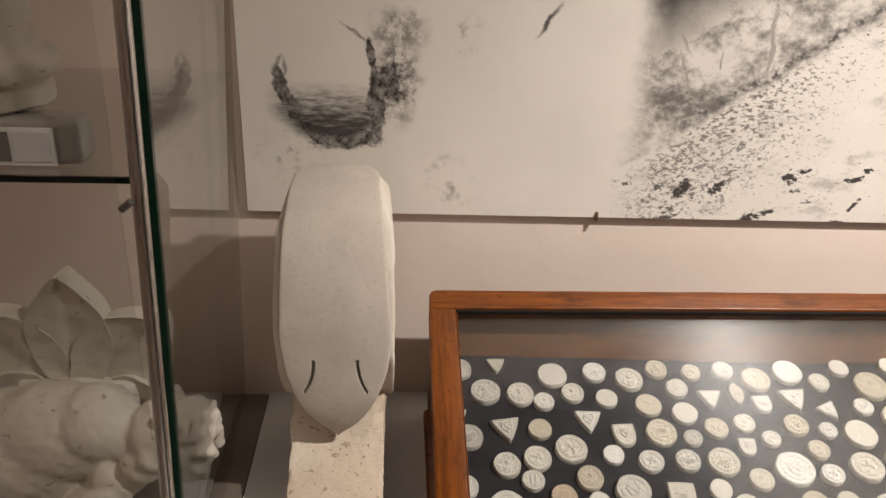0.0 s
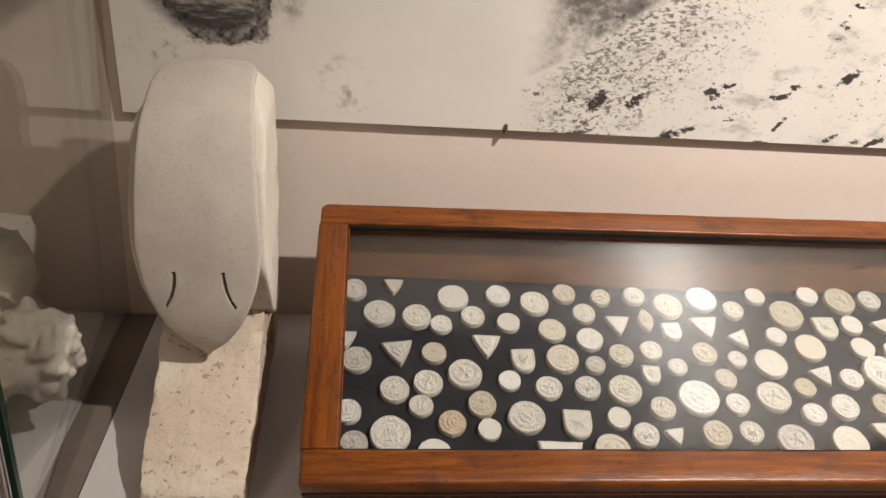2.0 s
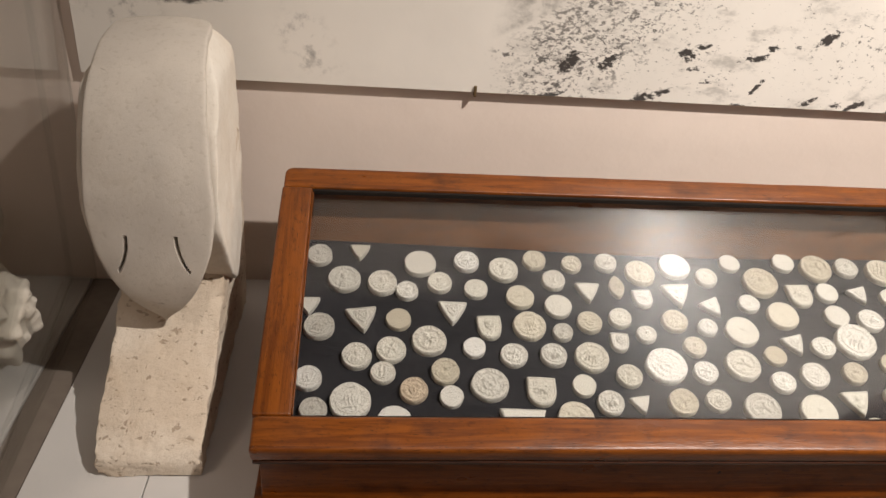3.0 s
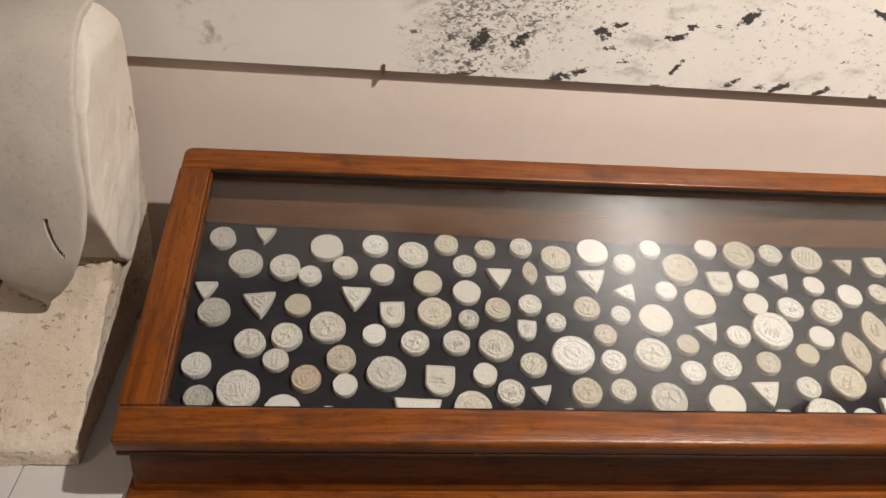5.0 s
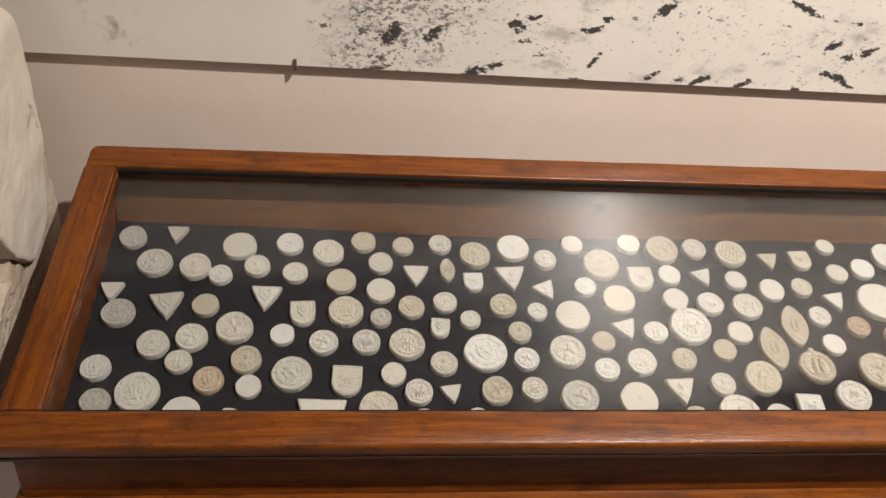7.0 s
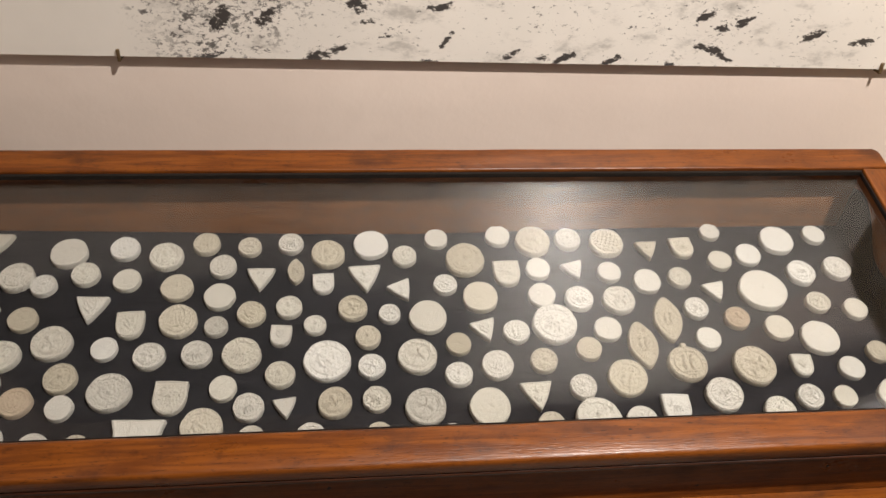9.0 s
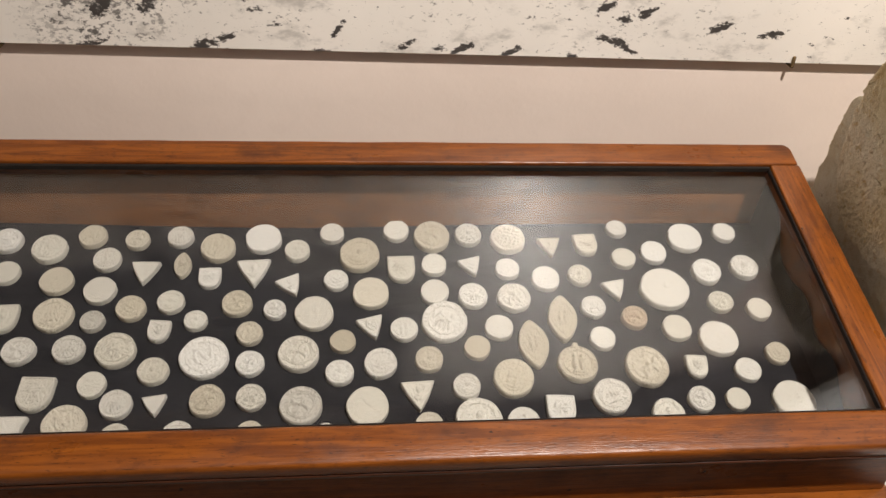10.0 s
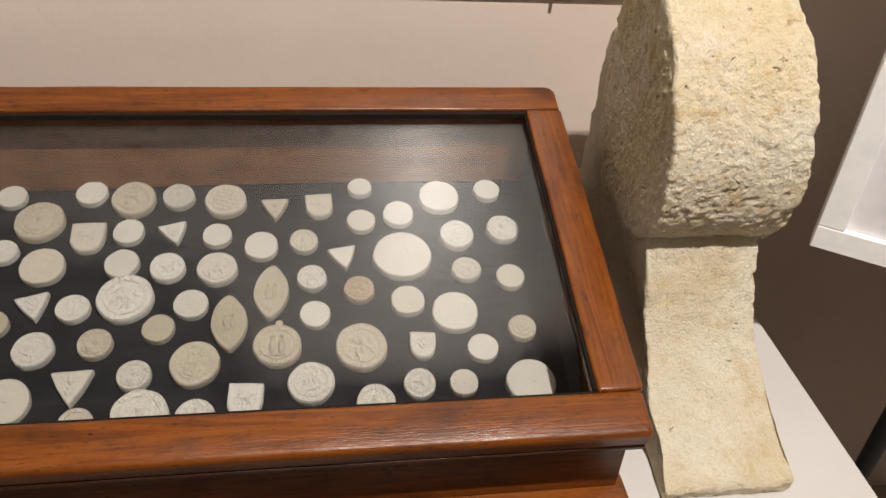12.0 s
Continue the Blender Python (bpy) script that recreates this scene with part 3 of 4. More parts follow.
# dark putty line along the glass
for lo, hi in (((0.0425, LONG - 0.047, -0.012), (1.3375, LONG - 0.0425, -0.0035)), ((0.0425, 0.0465, -0.012), (1.3375, 0.049, -0.0045))):
    part("glazing_bead", box(lo, hi, 0.001, 1), M_BLACK_WOOD, case, "blackened bead along the glass", m=TILT_M)
part("glazing_bead", box((0.0427, 0.05, -0.012), (0.0447, LONG - 0.0475, -0.0045), 0.0008, 1), M_WOOD, case, m=TILT_M)
part("glazing_bead", box((1.3350, 0.05, -0.012), (1.3373, LONG - 0.0475, -0.0045), 0.0008, 1), M_BLACK_WOOD, case, "blackened bead along the glass", m=TILT_M)
# strip along the lid's lower front edge, darker than the rails
part("lip", box((0.003, -0.0012, -0.0285), (1.377, 0.012, -0.0228), 0.001, 1), M_WOOD_DARK, case, "dark lower lip of the lid", m=TILT_M)
glass = part("glass", box((0.036, 0.04, -0.0155), (1.344, LONG - 0.036, -0.0125)), M_GLASS, case, "clear dusty glass of the lid", m=TILT_M)
glass.visible_shadow = False


def lid_under(y):
    return 0.862 + SLOPE * y - 0.0275


def sloped_side(x0, x1, y0, y1, z0):
    bm = bmesh.new()
    vs = [bm.verts.new(c) for c in ((x0, y0, z0), (x0, y1, z0), (x0, y1, lid_under(y1)), (x0, y0, lid_under(y0)), (x1, y0, z0), (x1, y1, z0), (x1, y1, lid_under(y1)), (x1, y0, lid_under(y0)))]
    for f in ((0, 1, 2, 3), (4, 7, 6, 5), (0, 4, 5, 1), (3, 2, 6, 7), (0, 3, 7, 4), (1, 5, 6, 2)):
        bm.faces.new([vs[i] for i in f])
    return bm


BODY0, BODY1 = 0.007, 1.373
part("side_board", sloped_side(BODY0, 0.022, 0.0432, 0.458, 0.752), M_WOOD, case)
part("side_board", sloped_side(1.358, BODY1, 0.0432, 0.458, 0.752), M_WOOD, case)
part("front_board", box((BODY0, 0.0302, 0.752), (BODY1, 0.043, 0.8425), 0.001, 1), M_WOOD, case)
part("back_board", box((0.0225, 0.447, 0.752), (1.3575, 0.4575, 0.955), 0.001, 1), M_WOOD_IN, case, "bare wooden inner face of the back board")
part("moulding", box((-0.004, 0.010, 0.722), (1.384, 0.462, 0.7518), 0.007, 3), M_WOOD, case, smooth=True)
part("apron", box((0.0225, 0.02, 0.60), (1.3575, 0.455, 0.7216), 0.002, 1), M_WOOD, case)
for lx in (0.0225, 1.2975):
    for ly in (0.015, 0.395):
        part("leg", box((lx, ly, 0.0), (lx + 0.06, ly + 0.06, 0.5995), 0.003, 1), M_WOOD, case)


def board_z(x, y):
    sag = 0.011 * max(0.0, 1 - x / 0.45) - 0.006 * math.exp(-((x - 0.68) / 0.2) ** 2)
    return 0.7825 + 0.283 * (y - 0.165) + sag


def lining(u, v):
    x, y = 0.0228 + u * 1.3344, 0.0435 + v * 0.403
    fold = noise.noise(Vector((x * 6 + y * 5, y * 14 - x * 3, 0.3)))
    crease = max(0.0, 0.12 - abs(fold)) / 0.12
    edge = min(1.0, min(u, 1 - u) * 60, min(v, 1 - v) * 25)
    return (x, y, board_z(x, y) + (0.0050 * crease * noise.noise(Vector((x * 4, y * 4, 5))) + 0.0012 * fold) * edge - 0.001)


part("lining", grid_mesh(220, 80, lining), M_CLOTH, case, "creased black cloth lining the case", smooth=True, angle=180)


def side_cloth(u, v):
    y = 0.0435 + u * 0.403
    top = lid_under(y) - 0.004
    wave = 0.45 + 0.35 * noise.noise(Vector((y * 13, 0.2, 0))) + 0.25 * math.exp(-((y - 0.41) / 0.05) ** 2) + 0.2 * math.exp(-((y - 0.06) / 0.05) ** 2)
    z0 = board_z(1.357, y) - 0.0015
    z = z0 + v * (top - z0) * min(0.98, max(0.25, wave))
    return (1.3574 - 0.003 - 0.002 * noise.noise(Vector((y * 30, z * 30, 0))) - 0.004 * (1 - v), y, z)


part("side_lining", grid_mesh(60, 12, side_cloth), M_CLOTH, case, "loose black cloth with a ragged upper edge", smooth=True, angle=180)

# ---- smooth stone bracket ----
stone = base("stone_bracket", (-0.135, 0.28, TOP), "pale smooth carved stone bracket with a pointed leaf, on a plinth", "stone bracket")


def stone_x(y, z, side):
    grow = 0.012 * (z - 0.735) / 0.3
    return (-0.203 - grow if side == 0 else -0.074 + grow * 0.8) + 0.003 * noise.noise(Vector((y * 20, z * 20, side * 9))) + 0.006 * abs(noise.noise(Vector((y * 45, z * 45, side * 9 + 3)))) * (1 if side == 0 else -1) * max(0.0, 1 - (z - 0.735) / 0.18)


shaft_profile = ((0.082, 0.737), (0.086, 0.762), (0.118, 0.785), (0.172, 0.818), (0.232, 0.852), (0.283, 0.895), (0.31, 0.97), (0.35, 1.03), (0.40, 1.07),
                 (0.445, 1.05), (0.462, 0.97), (0.474, 0.88), (0.477, 0.80), (0.478, 0.738), (0.40, 0.736), (0.28, 0.736), (0.17, 0.736))
part("shaft", carved_block(shaft_profile, stone_x, 220, 40, 0.0019, 40, 3.0, 0.005, 0.018, 0.0007), M_STONE_L, stone, "pitted cream stone shaft with chipped edges", smooth=True, angle=60)


def boss_x(y, z, side):
    tuck = 0.020 * max(0.0, (z - 1.165) / 0.04) ** 1.5
    return -0.220 + tuck if side == 0 else -0.056 - 0.05 * max(0.0, y - 0.26) - tuck


boss_profile = ((0.292, 0.900), (0.270, 0.932), (0.247, 0.968), (0.230, 1.01), (0.230, 1.06), (0.252, 1.125), (0.295, 1.175), (0.35, 1.203), (0.42, 1.205), (0.452, 1.165),
                (0.460, 1.08), (0.456, 0.98), (0.42, 0.898), (0.37, 0.872), (0.325, 0.876))
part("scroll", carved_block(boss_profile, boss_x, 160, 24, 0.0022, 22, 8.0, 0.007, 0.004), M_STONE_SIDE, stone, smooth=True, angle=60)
leaf_path = smooth_path(((0.435, 1.211), (0.39, 1.215), (0.335, 1.207), (0.28, 1.178), (0.240, 1.13), (0.215, 1.07), (0.205, 1.0), (0.205, 0.945), (0.214, 0.905), (0.228, 0.873)), 150)


def leaf_half(s):
    if s < 0.10:
        return 0.046 + 0.022 * math.sqrt(max(0, s / 0.10))
    if s < 0.60:
        return 0.068 + 0.008 * math.sin((s - 0.10) / 0.50 * math.pi * 0.5)
    t = (s - 0.60) / 0.40
    return max(0.0008, 0.076 * (1 - t ** 1.5))


def leaf_point(u, s, lift):
    i = min(149, int(round(s * 149)))
    p = leaf_path[i]
    q = leaf_path[min(149, i + 1)] - leaf_path[max(0, i - 1)]
    nrm = Vector((q[1], -q[0])).normalized()
    side = (u - 0.5) * 2
    half = leaf_half(s)
    narrow = 0.80 + 0.20 * min(1.0, max(0.0, (s - 0.20) / 0.40)) if side > 0 else 1.0
    x = -0.135 + side * half * narrow
    d = lift
    if lift > 0:
        d = lift * (1 - 0.7 * abs(side) ** 50) - 0.003 * side * side
        for sign in (-1, 1):
            k = (s - 0.650) / 0.090
            if 0 < k < 1:
                line = sign * (0.030 + 0.013 * k ** 2)
                width = 0.0023 * (1 - 0.5 * k)
                d -= 0.020 * max(0.0, 1 - ((x + 0.135 - line) / width) ** 2)
    y, z = p[0] + nrm[0] * d, p[1] + nrm[1] * d
    return Vector((x, y, z)) + noise.noise_vector(Vector((x, y, z)) * 30) * 0.0009


def leaf_shell():
    bm = bmesh.new()
    nu, ns = 161, 150
    top = [[bm.verts.new(leaf_point(i / (nu - 1), j / (ns - 1), 0.004)) for j in range(ns)] for i in range(nu)]
    low = [[bm.verts.new(leaf_point(i / (nu - 1), j / (ns - 1), -0.008)) for j in range(ns)] for i in range(nu)]
    for i in range(nu - 1):
        for j in range(ns - 1):
            bm.faces.new((top[i][j], top[i + 1][j], top[i + 1][j + 1], top[i][j + 1]))
            bm.faces.new((low[i][j], low[i][j + 1], low[i + 1][j + 1], low[i + 1][j]))
    for i in (0, nu - 1):
        for j in range(ns - 1):
            bm.faces.new((top[i][j], top[i][j + 1], low[i][j + 1], low[i][j]))
    for j in (0, ns - 1):
        for i in range(nu - 1):
            bm.faces.new((top[i][j], low[i][j], low[i + 1][j], top[i + 1][j]))
    return bm


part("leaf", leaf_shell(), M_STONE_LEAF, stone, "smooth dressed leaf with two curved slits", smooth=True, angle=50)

# ---- rough stone bracket ----
rock = base("stone_bracket", (1.495, 0.25, TOP), "rough yellowish limestone bracket with a drum-shaped scroll, on a plinth", "stone bracket")


def rock_x(y, z, side):
    return (1.428 + 0.02 * (y - 0.2) if side == 0 else 1.553 + 0.012 * max(0.0, 1 - (z - 0.735) / 0.07)) + 0.004 * noise.noise(Vector((y * 14, z * 14, side * 7 + 2)))


rock_profile = ((0.020, 0.737), (0.022, 0.752), (0.055, 0.768), (0.10, 0.797), (0.145, 0.838), (0.175, 0.885), (0.205, 0.945), (0.26, 1.03), (0.31, 1.10), (0.365, 1.135), (0.385, 1.095),
                (0.425, 1.078), (0.440, 1.02), (0.455, 0.95), (0.46, 0.85), (0.462, 0.738), (0.36, 0.736), (0.24, 0.736), (0.11, 0.736))
part("shaft", carved_block(rock_profile, rock_x, 300, 54, 0.0022, 30, 14.0, 0.006, 0.012, 0.0013, 30), M_STONE_CUT, rock, smooth=True, angle=70)


def drum_x(y, z, side):
    return (1.420 + 0.03 * (y - 0.2) if side == 0 else 1.566) + 0.003 * noise.noise(Vector((y * 15, z * 15, side * 5 + 4)))


drum_profile = ((0.208, 0.927), (0.180, 0.962), (0.170, 1.005), (0.178, 1.05), (0.205, 1.10), (0.25, 1.145), (0.31, 1.175), (0.36, 1.17), (0.395, 1.13),
                (0.41, 1.06), (0.40, 0.98), (0.36, 0.93), (0.30, 0.912), (0.25, 0.912))
part("scroll", carved_block(drum_profile, drum_x, 340, 70, 0.0022, 26, 21.0, 0.008, 0.010, 0.0021, 48), M_STONE_R, rock, smooth=True, angle=70)

# ---- framed sheet on a black stand ----
sign = base("framed_sign", (1.80, 0.16, 0.0), "white framed sheet on a thin black metal stand", "sign stand")
SIGN_M = Matrix.Translation((1.632, 0.222, 0.911)) @ Matrix.Rotation(radians(-34), 4, "Z")
part("backing", box((0.0, 0.004, 0.0), (0.42, 0.014, 1.0), 0.001, 1), M_PAPER, sign, m=SIGN_M)
for lo, hi in (((0, -0.012, 0), (0.42, 0.0036, 0.028)), ((0, -0.012, 0.972), (0.42, 0.0036, 1.0)), ((0, -0.012, 0.0283), (0.028, 0.0036, 0.9717)), ((0.392, -0.012, 0.0283), (0.42, 0.0036, 0.9717))):
    part("frame_bar", box(lo, hi, 0.001, 1), M_PAPER, sign, m=SIGN_M)
part("sheet", box((0.0285, -0.004, 0.0287), (0.3915, 0.0035, 0.9713)), M_MAT, sign, "pale grey printed sheet", m=SIGN_M)
part("post", tube((1.805, 0.17, 0.012), (1.805, 0.17, 1.5), 0.012, 16), M_BLACK, sign, "black metal post", smooth=True)
part("foot", box((1.68, 0.05, 0.0), (1.93, 0.29, 0.0118), 0.002, 1), M_BLACK, sign)

# ---- glass vitrine ----
PX, BACK = -0.305, 0.525
PANE_M = Matrix.Translation((-0.304, 0.0, 0.85)) @ Matrix.Rotation(radians(3.0), 4, "Z") @ Matrix.Rotation(radians(1.9), 4, "Y")
vitrine = base("glass_vitrine", (-0.75, 0.26, 0.0), "tall glass vitrine with steel corner posts on a pale base", "vitrine")
part("plinth_base", box((-1.2, 0.0, 0.0), (-0.340, BACK + 0.01, TOP), 0.002, 1), M_PLINTH, vitrine, "pale painted base")
part("bottom_rail", box((-0.3395, 0.0, 0.0), (-0.2885, BACK + 0.01, TOP - 0.004), 0.001, 1), M_TAUPE, vitrine, "dull taupe rail under the glass")
side = part("side_pane", box((0, 0.006, -0.113), (0.006, BACK, 1.10)), M_VGLASS, vitrine, m=PANE_M)
front = part("front_pane", box((-1.2, -0.004, TOP + 0.001), (-0.318, 0.001, 1.95)), M_VGLASS, vitrine)
part("pane_edge", box((-0.0015, -0.004, -0.113), (0.0062, 0.0055, 1.10), 0.0008, 1), M_GREEN, vitrine, "green polished edge of the glass", m=PANE_M)
part("pane_edge", box((0.001, BACK + 0.0005, -0.113), (0.005, BACK + 0.002, 1.10)), M_VGLASS, vitrine, m=PANE_M)
post = part("corner_post", tube((-0.014, 0.014, -0.112), (-0.014, 0.014, 1.10), 0.0075, 20), M_CHROME, vitrine, "brushed steel post", m=PANE_M, smooth=True)
part("back_strip", box((-0.040, BACK - 0.006, -0.113), (-0.031, BACK - 0.002, 1.10)), M_VGLASS, vitrine, m=PANE_M)
part("clamp", tube((-0.018, -0.001, 0.468), (-0.029, 0.003, 0.458), 0.0038, 16), M_STEEL_DULL, post, m=PANE_M, smooth=True)
part("top_pane", box((-1.2, 0.0, 1.952), (PX + 0.05, BACK - 0.001, 1.960), 0.001, 1), M_VGLASS, vitrine)
shelf = part("shelf", box((-1.19, 0.02, 1.330), (PX - 0.003, BACK - 0.02, 1.336)), M_VGLASS, vitrine, "glass shelf")
part("shelf_edge", box((-1.19, 0.0165, 1.3298), (PX - 0.003, 0.0197, 1.3362)), M_DARK_EDGE, vitrine, "dark polished edge of the shelf")


def lathe(rings, cx, cy, segs=48, amount=0.0, seed=0.0):
    bm = bmesh.new()
    rows = []
    for r, z in rings:
        rows.append([bm.verts.new(rough_point((cx + r * math.cos(2 * math.pi * k / segs), cy + r * math.sin(2 * math.pi * k / segs), z), amount, 30, seed)) for k in range(segs)])
    for a, b in zip(rows, rows[1:]):
        for i in range(segs):
            bm.faces.new((a[i], a[(i + 1) % segs], b[(i + 1) % segs], b[i]))
    bm.faces.new(rows[0][::-1])
    bm.faces.new(rows[-1])
    return bm


# upper shelf: a clear block with a card, a column base on it
block = base("display_block", (-0.47, 0.12, 1.3365), "frosted acrylic block with a photo card, on the glass shelf", "display block")
part("body", box((-0.60, 0.045, 1.3368), (-0.364, 0.088, 1.384), 0.008, 3), M_ACRYL, block, smooth=True)
card = part("card", box((-0.54, 0.0415, 1.3385), (-0.388, 0.0447, 1.376)), M_PAPER, block, "small white card with grey pictures")
part("picture", box((-0.475, 0.0405, 1.3425), (-0.4305, 0.0413, 1.3725)), M_GREY_INK, card)
part("picture", box((-0.4275, 0.0405, 1.3425), (-0.3915, 0.0413, 1.3725)), M_MAT, card)
rings = [(0.062, 1.3845), (0.066, 1.388), (0.066, 1.404), (0.062, 1.408), (0.064, 1.412), (0.074, 1.416), (0.078, 1.424), (0.077, 1.432), (0.072, 1.438), (0.063, 1.442), (0.058, 1.450),
         (0.055, 1.47), (0.053, 1.50), (0.054, 1.54), (0.058, 1.58), (0.060, 1.60)]
thing("column_base", lathe(rings, -0.475, 0.105, 56, 0.002, 4.0), M_STATUE, "worn white stone column base on an acrylic block", "column base", smooth=True)


# lower floor: palmette fragment and a reclining figure
def palmette():
    bm = bmesh.new()
    for ang, length, wide, cx, droop in ((3, 0.238, 0.060, -0.570, 0.0), (40, 0.228, 0.070, -0.560, 0.02), (-38, 0.228, 0.070, -0.585, 0.02), (82, 0.15, 0.045, -0.55, 0.03), (-80, 0.16, 0.05, -0.59, 0.03)):
        a = radians(ang)

        def point(u, s, back):
            half = 0.006 + wide * (math.sin(math.pi * min(1.0, 0.08 + 0.92 * s) ** 1.2) ** (0.75 if droop else 0.9))
            w = (u - 0.5) * 2
            lx, lz = w * half * (0.9 if back else 1.0), s * length
            out = 0.030 * s * s + 0.006 * w * w - 0.003 * math.exp(-(w / 0.16) ** 2)
            x = cx + lx * math.cos(a) + lz * math.sin(a)
            z = 0.815 + lz * math.cos(a) - lx * math.sin(a) - droop * s * s * abs(math.sin(a))
            return rough_point((x, 0.395 - out + (0.045 if back else 0.0), z), 0.0025, 30, ang)
        nu, ns = 21, 30
        sheets = [[[bm.verts.new(point(i / (nu - 1), j / (ns - 1), back)) for j in range(ns)] for i in range(nu)] for back in (0, 1)]
        top, low = sheets
        for i in range(nu - 1):
            for j in range(ns - 1):
                bm.faces.new((top[i][j], top[i + 1][j], top[i + 1][j + 1], top[i][j + 1]))
                bm.faces.new((low[i][j], low[i][j + 1], low[i + 1][j + 1], low[i + 1][j]))
        for i in (0, nu - 1):
            for j in range(ns - 1):
                bm.faces.new((top[i][j], top[i][j + 1], low[i][j + 1], low[i][j]))
        for j in (0, ns - 1):
            for i in range(nu - 1):
                bm.faces.new((top[i][j], low[i][j], low[i + 1][j], top[i + 1][j]))
    foot = box((-0.66, 0.37, TOP + 0.0005), (-0.47, 0.45, 0.86), 0.012, 3)
    me = bpy.data.meshes.new("foot_block")
    foot.to_mesh(me)
    foot.free()
    bm.from_mesh(me)
    bpy.data.meshes.remove(me)
    return bm


thing("palmette_fragment", palmette(), M_STATUE, "white carved palmette fragment with broad pointed leaves in the vitrine", "stone fragment", smooth=True)


def lump(bm, place, radii, turn=0.0, seed=0.0, amount=0.003, n=(28, 18)):
    """Adds one rounded, roughened mass."""
    m = Matrix.Translation(place) @ Matrix.Rotation(turn, 4, "Y") @ Matrix.Diagonal((*radii, 1))
    made = bmesh.ops.create_uvsphere(bm, u_segments=n[0], v_segments=n[1], radius=1.0, matrix=m)
    for v in made["verts"]:
        v.co = rough_point(v.co, amount, 34, seed)
        v.co.z = max(v.co.z, TOP + 0.0008)


def welded(bm, voxel, rounds):
    """Overlapping masses melted into one closed skin."""
    me = bpy.data.meshes.new("masses")
    bm.to_mesh(me)
    bm.free()
    ob = new("masses", me)
    skin = ob.modifiers.new("skin", "REMESH")
    skin.mode, skin.voxel_size = "VOXEL", voxel
    soft = ob.modifiers.new("soft", "SMOOTH")
    soft.factor, soft.iterations = 0.5, rounds
    out = bmesh.new()
    out.from_mesh(bpy.data.meshes.new_from_object(ob.evaluated_get(bpy.context.evaluated_depsgraph_get())))
    bpy.data.objects.remove(ob)
    for v in out.verts:
        v.co += noise.noise_vector(v.co * 90) * 0.0012
        v.co.z = max(v.co.z, TOP + 0.0008)
    return out


def reclining_figure():
    bm = bmesh.new()
    rng = random.Random(3)
    big = (56, 36)
    lump(bm, (-0.60, 0.25, 0.835), (0.13, 0.085, 0.085), 0.15, 1, 0.0022, big)
    lump(bm, (-0.535, 0.245, 0.868), (0.10, 0.075, 0.072), 0.1, 2, 0.0022, big)
    lump(bm, (-0.478, 0.235, 0.890), (0.058, 0.062, 0.055), 0.3, 3, 0.002, big)
    lump(bm, (-0.438, 0.230, 0.872), (0.040, 0.045, 0.045), 0.3, 4)
    lump(bm, (-0.374, 0.222, 0.876), (0.062, 0.056, 0.055), 0.25, 5, 0.002, big)
    lump(bm, (-0.405, 0.185, 0.850), (0.030, 0.022, 0.026), 0.2, 6)
    lump(bm, (-0.388, 0.172, 0.868), (0.020, 0.012, 0.012), 0.6, 7)
    for k in range(44):
        a = rng.uniform(-1.2, 1.9)
        r = rng.uniform(0.040, 0.052)
        lump(bm, (-0.366 + r * math.cos(a) * 1.05, 0.222 + rng.uniform(-0.042, 0.03), 0.876 + r * math.sin(a)), (rng.uniform(0.014, 0.024), 0.015, rng.uniform(0.008, 0.013)), rng.uniform(0, 3), 10 + k, 0.003, (14, 10))
    lump(bm, (-0.330, 0.20, 0.838), (0.014, 0.014, 0.026), -0.3, 40, 0.004)
    lump(bm, (-0.452, 0.20, 0.818), (0.034, 0.034, 0.040), -0.4, 41, 0.004)
    lump(bm, (-0.485, 0.18, 0.775), (0.060, 0.036, 0.036), -0.7, 42, 0.004)
    lump(bm, (-0.58, 0.26, 0.775), (0.16, 0.08, 0.045), 0.0, 43, 0.002, big)
    return welded(bm, 0.0035, 14)


thing("reclining_figure", reclining_figure(), M_STATUE, "white weathered plaster sculpture lying in the vitrine", "sculpture", smooth=True)


# ---- seal casts ----
def outline(kind, a):
    """Radius of the seal's edge at the angle a, for a seal 1 across; 90 degrees points to the back of the case."""
    c, s = math.cos(a), math.sin(a)
    if kind == "t":
        best = 0.33 / s if s > 0.01 else 9.0
        for cx in (-2.237, 2.237):
            k = c * cx + s * 1.222
            best = min(best, k + math.sqrt(k * k - 6.497 + 8.18))
        return min(best, 0.57)
    if kind == "s":
        best = 9.0
        for ang, d in ((90, 0.46), (0, 0.47), (180, 0.47)):
            k = c * math.cos(radians(ang)) + s * math.sin(radians(ang))
            if k > 0.01:
                best = min(best, d / k)
        if s < 0:
            best = min(best, 0.47 / (abs(c) ** 2.2 + abs(s / 1.30) ** 2.2) ** (1 / 2.2))
        return best
    if kind == "v":
        d = 0.62
        return min(-abs(c) * d + math.sqrt((c * d) ** 2 + 1.12 ** 2 - d * d), 0.90)
    if kind == "q":
        best = 9.0
        for ang, d in ((90, 0.22), (-90, 0.22), (-14, 0.46), (194, 0.46)):
            k = c * math.cos(radians(ang)) + s * math.sin(radians(ang))
            if k > 0.01:
                best = min(best, d / k)
        return best
    return 0.5


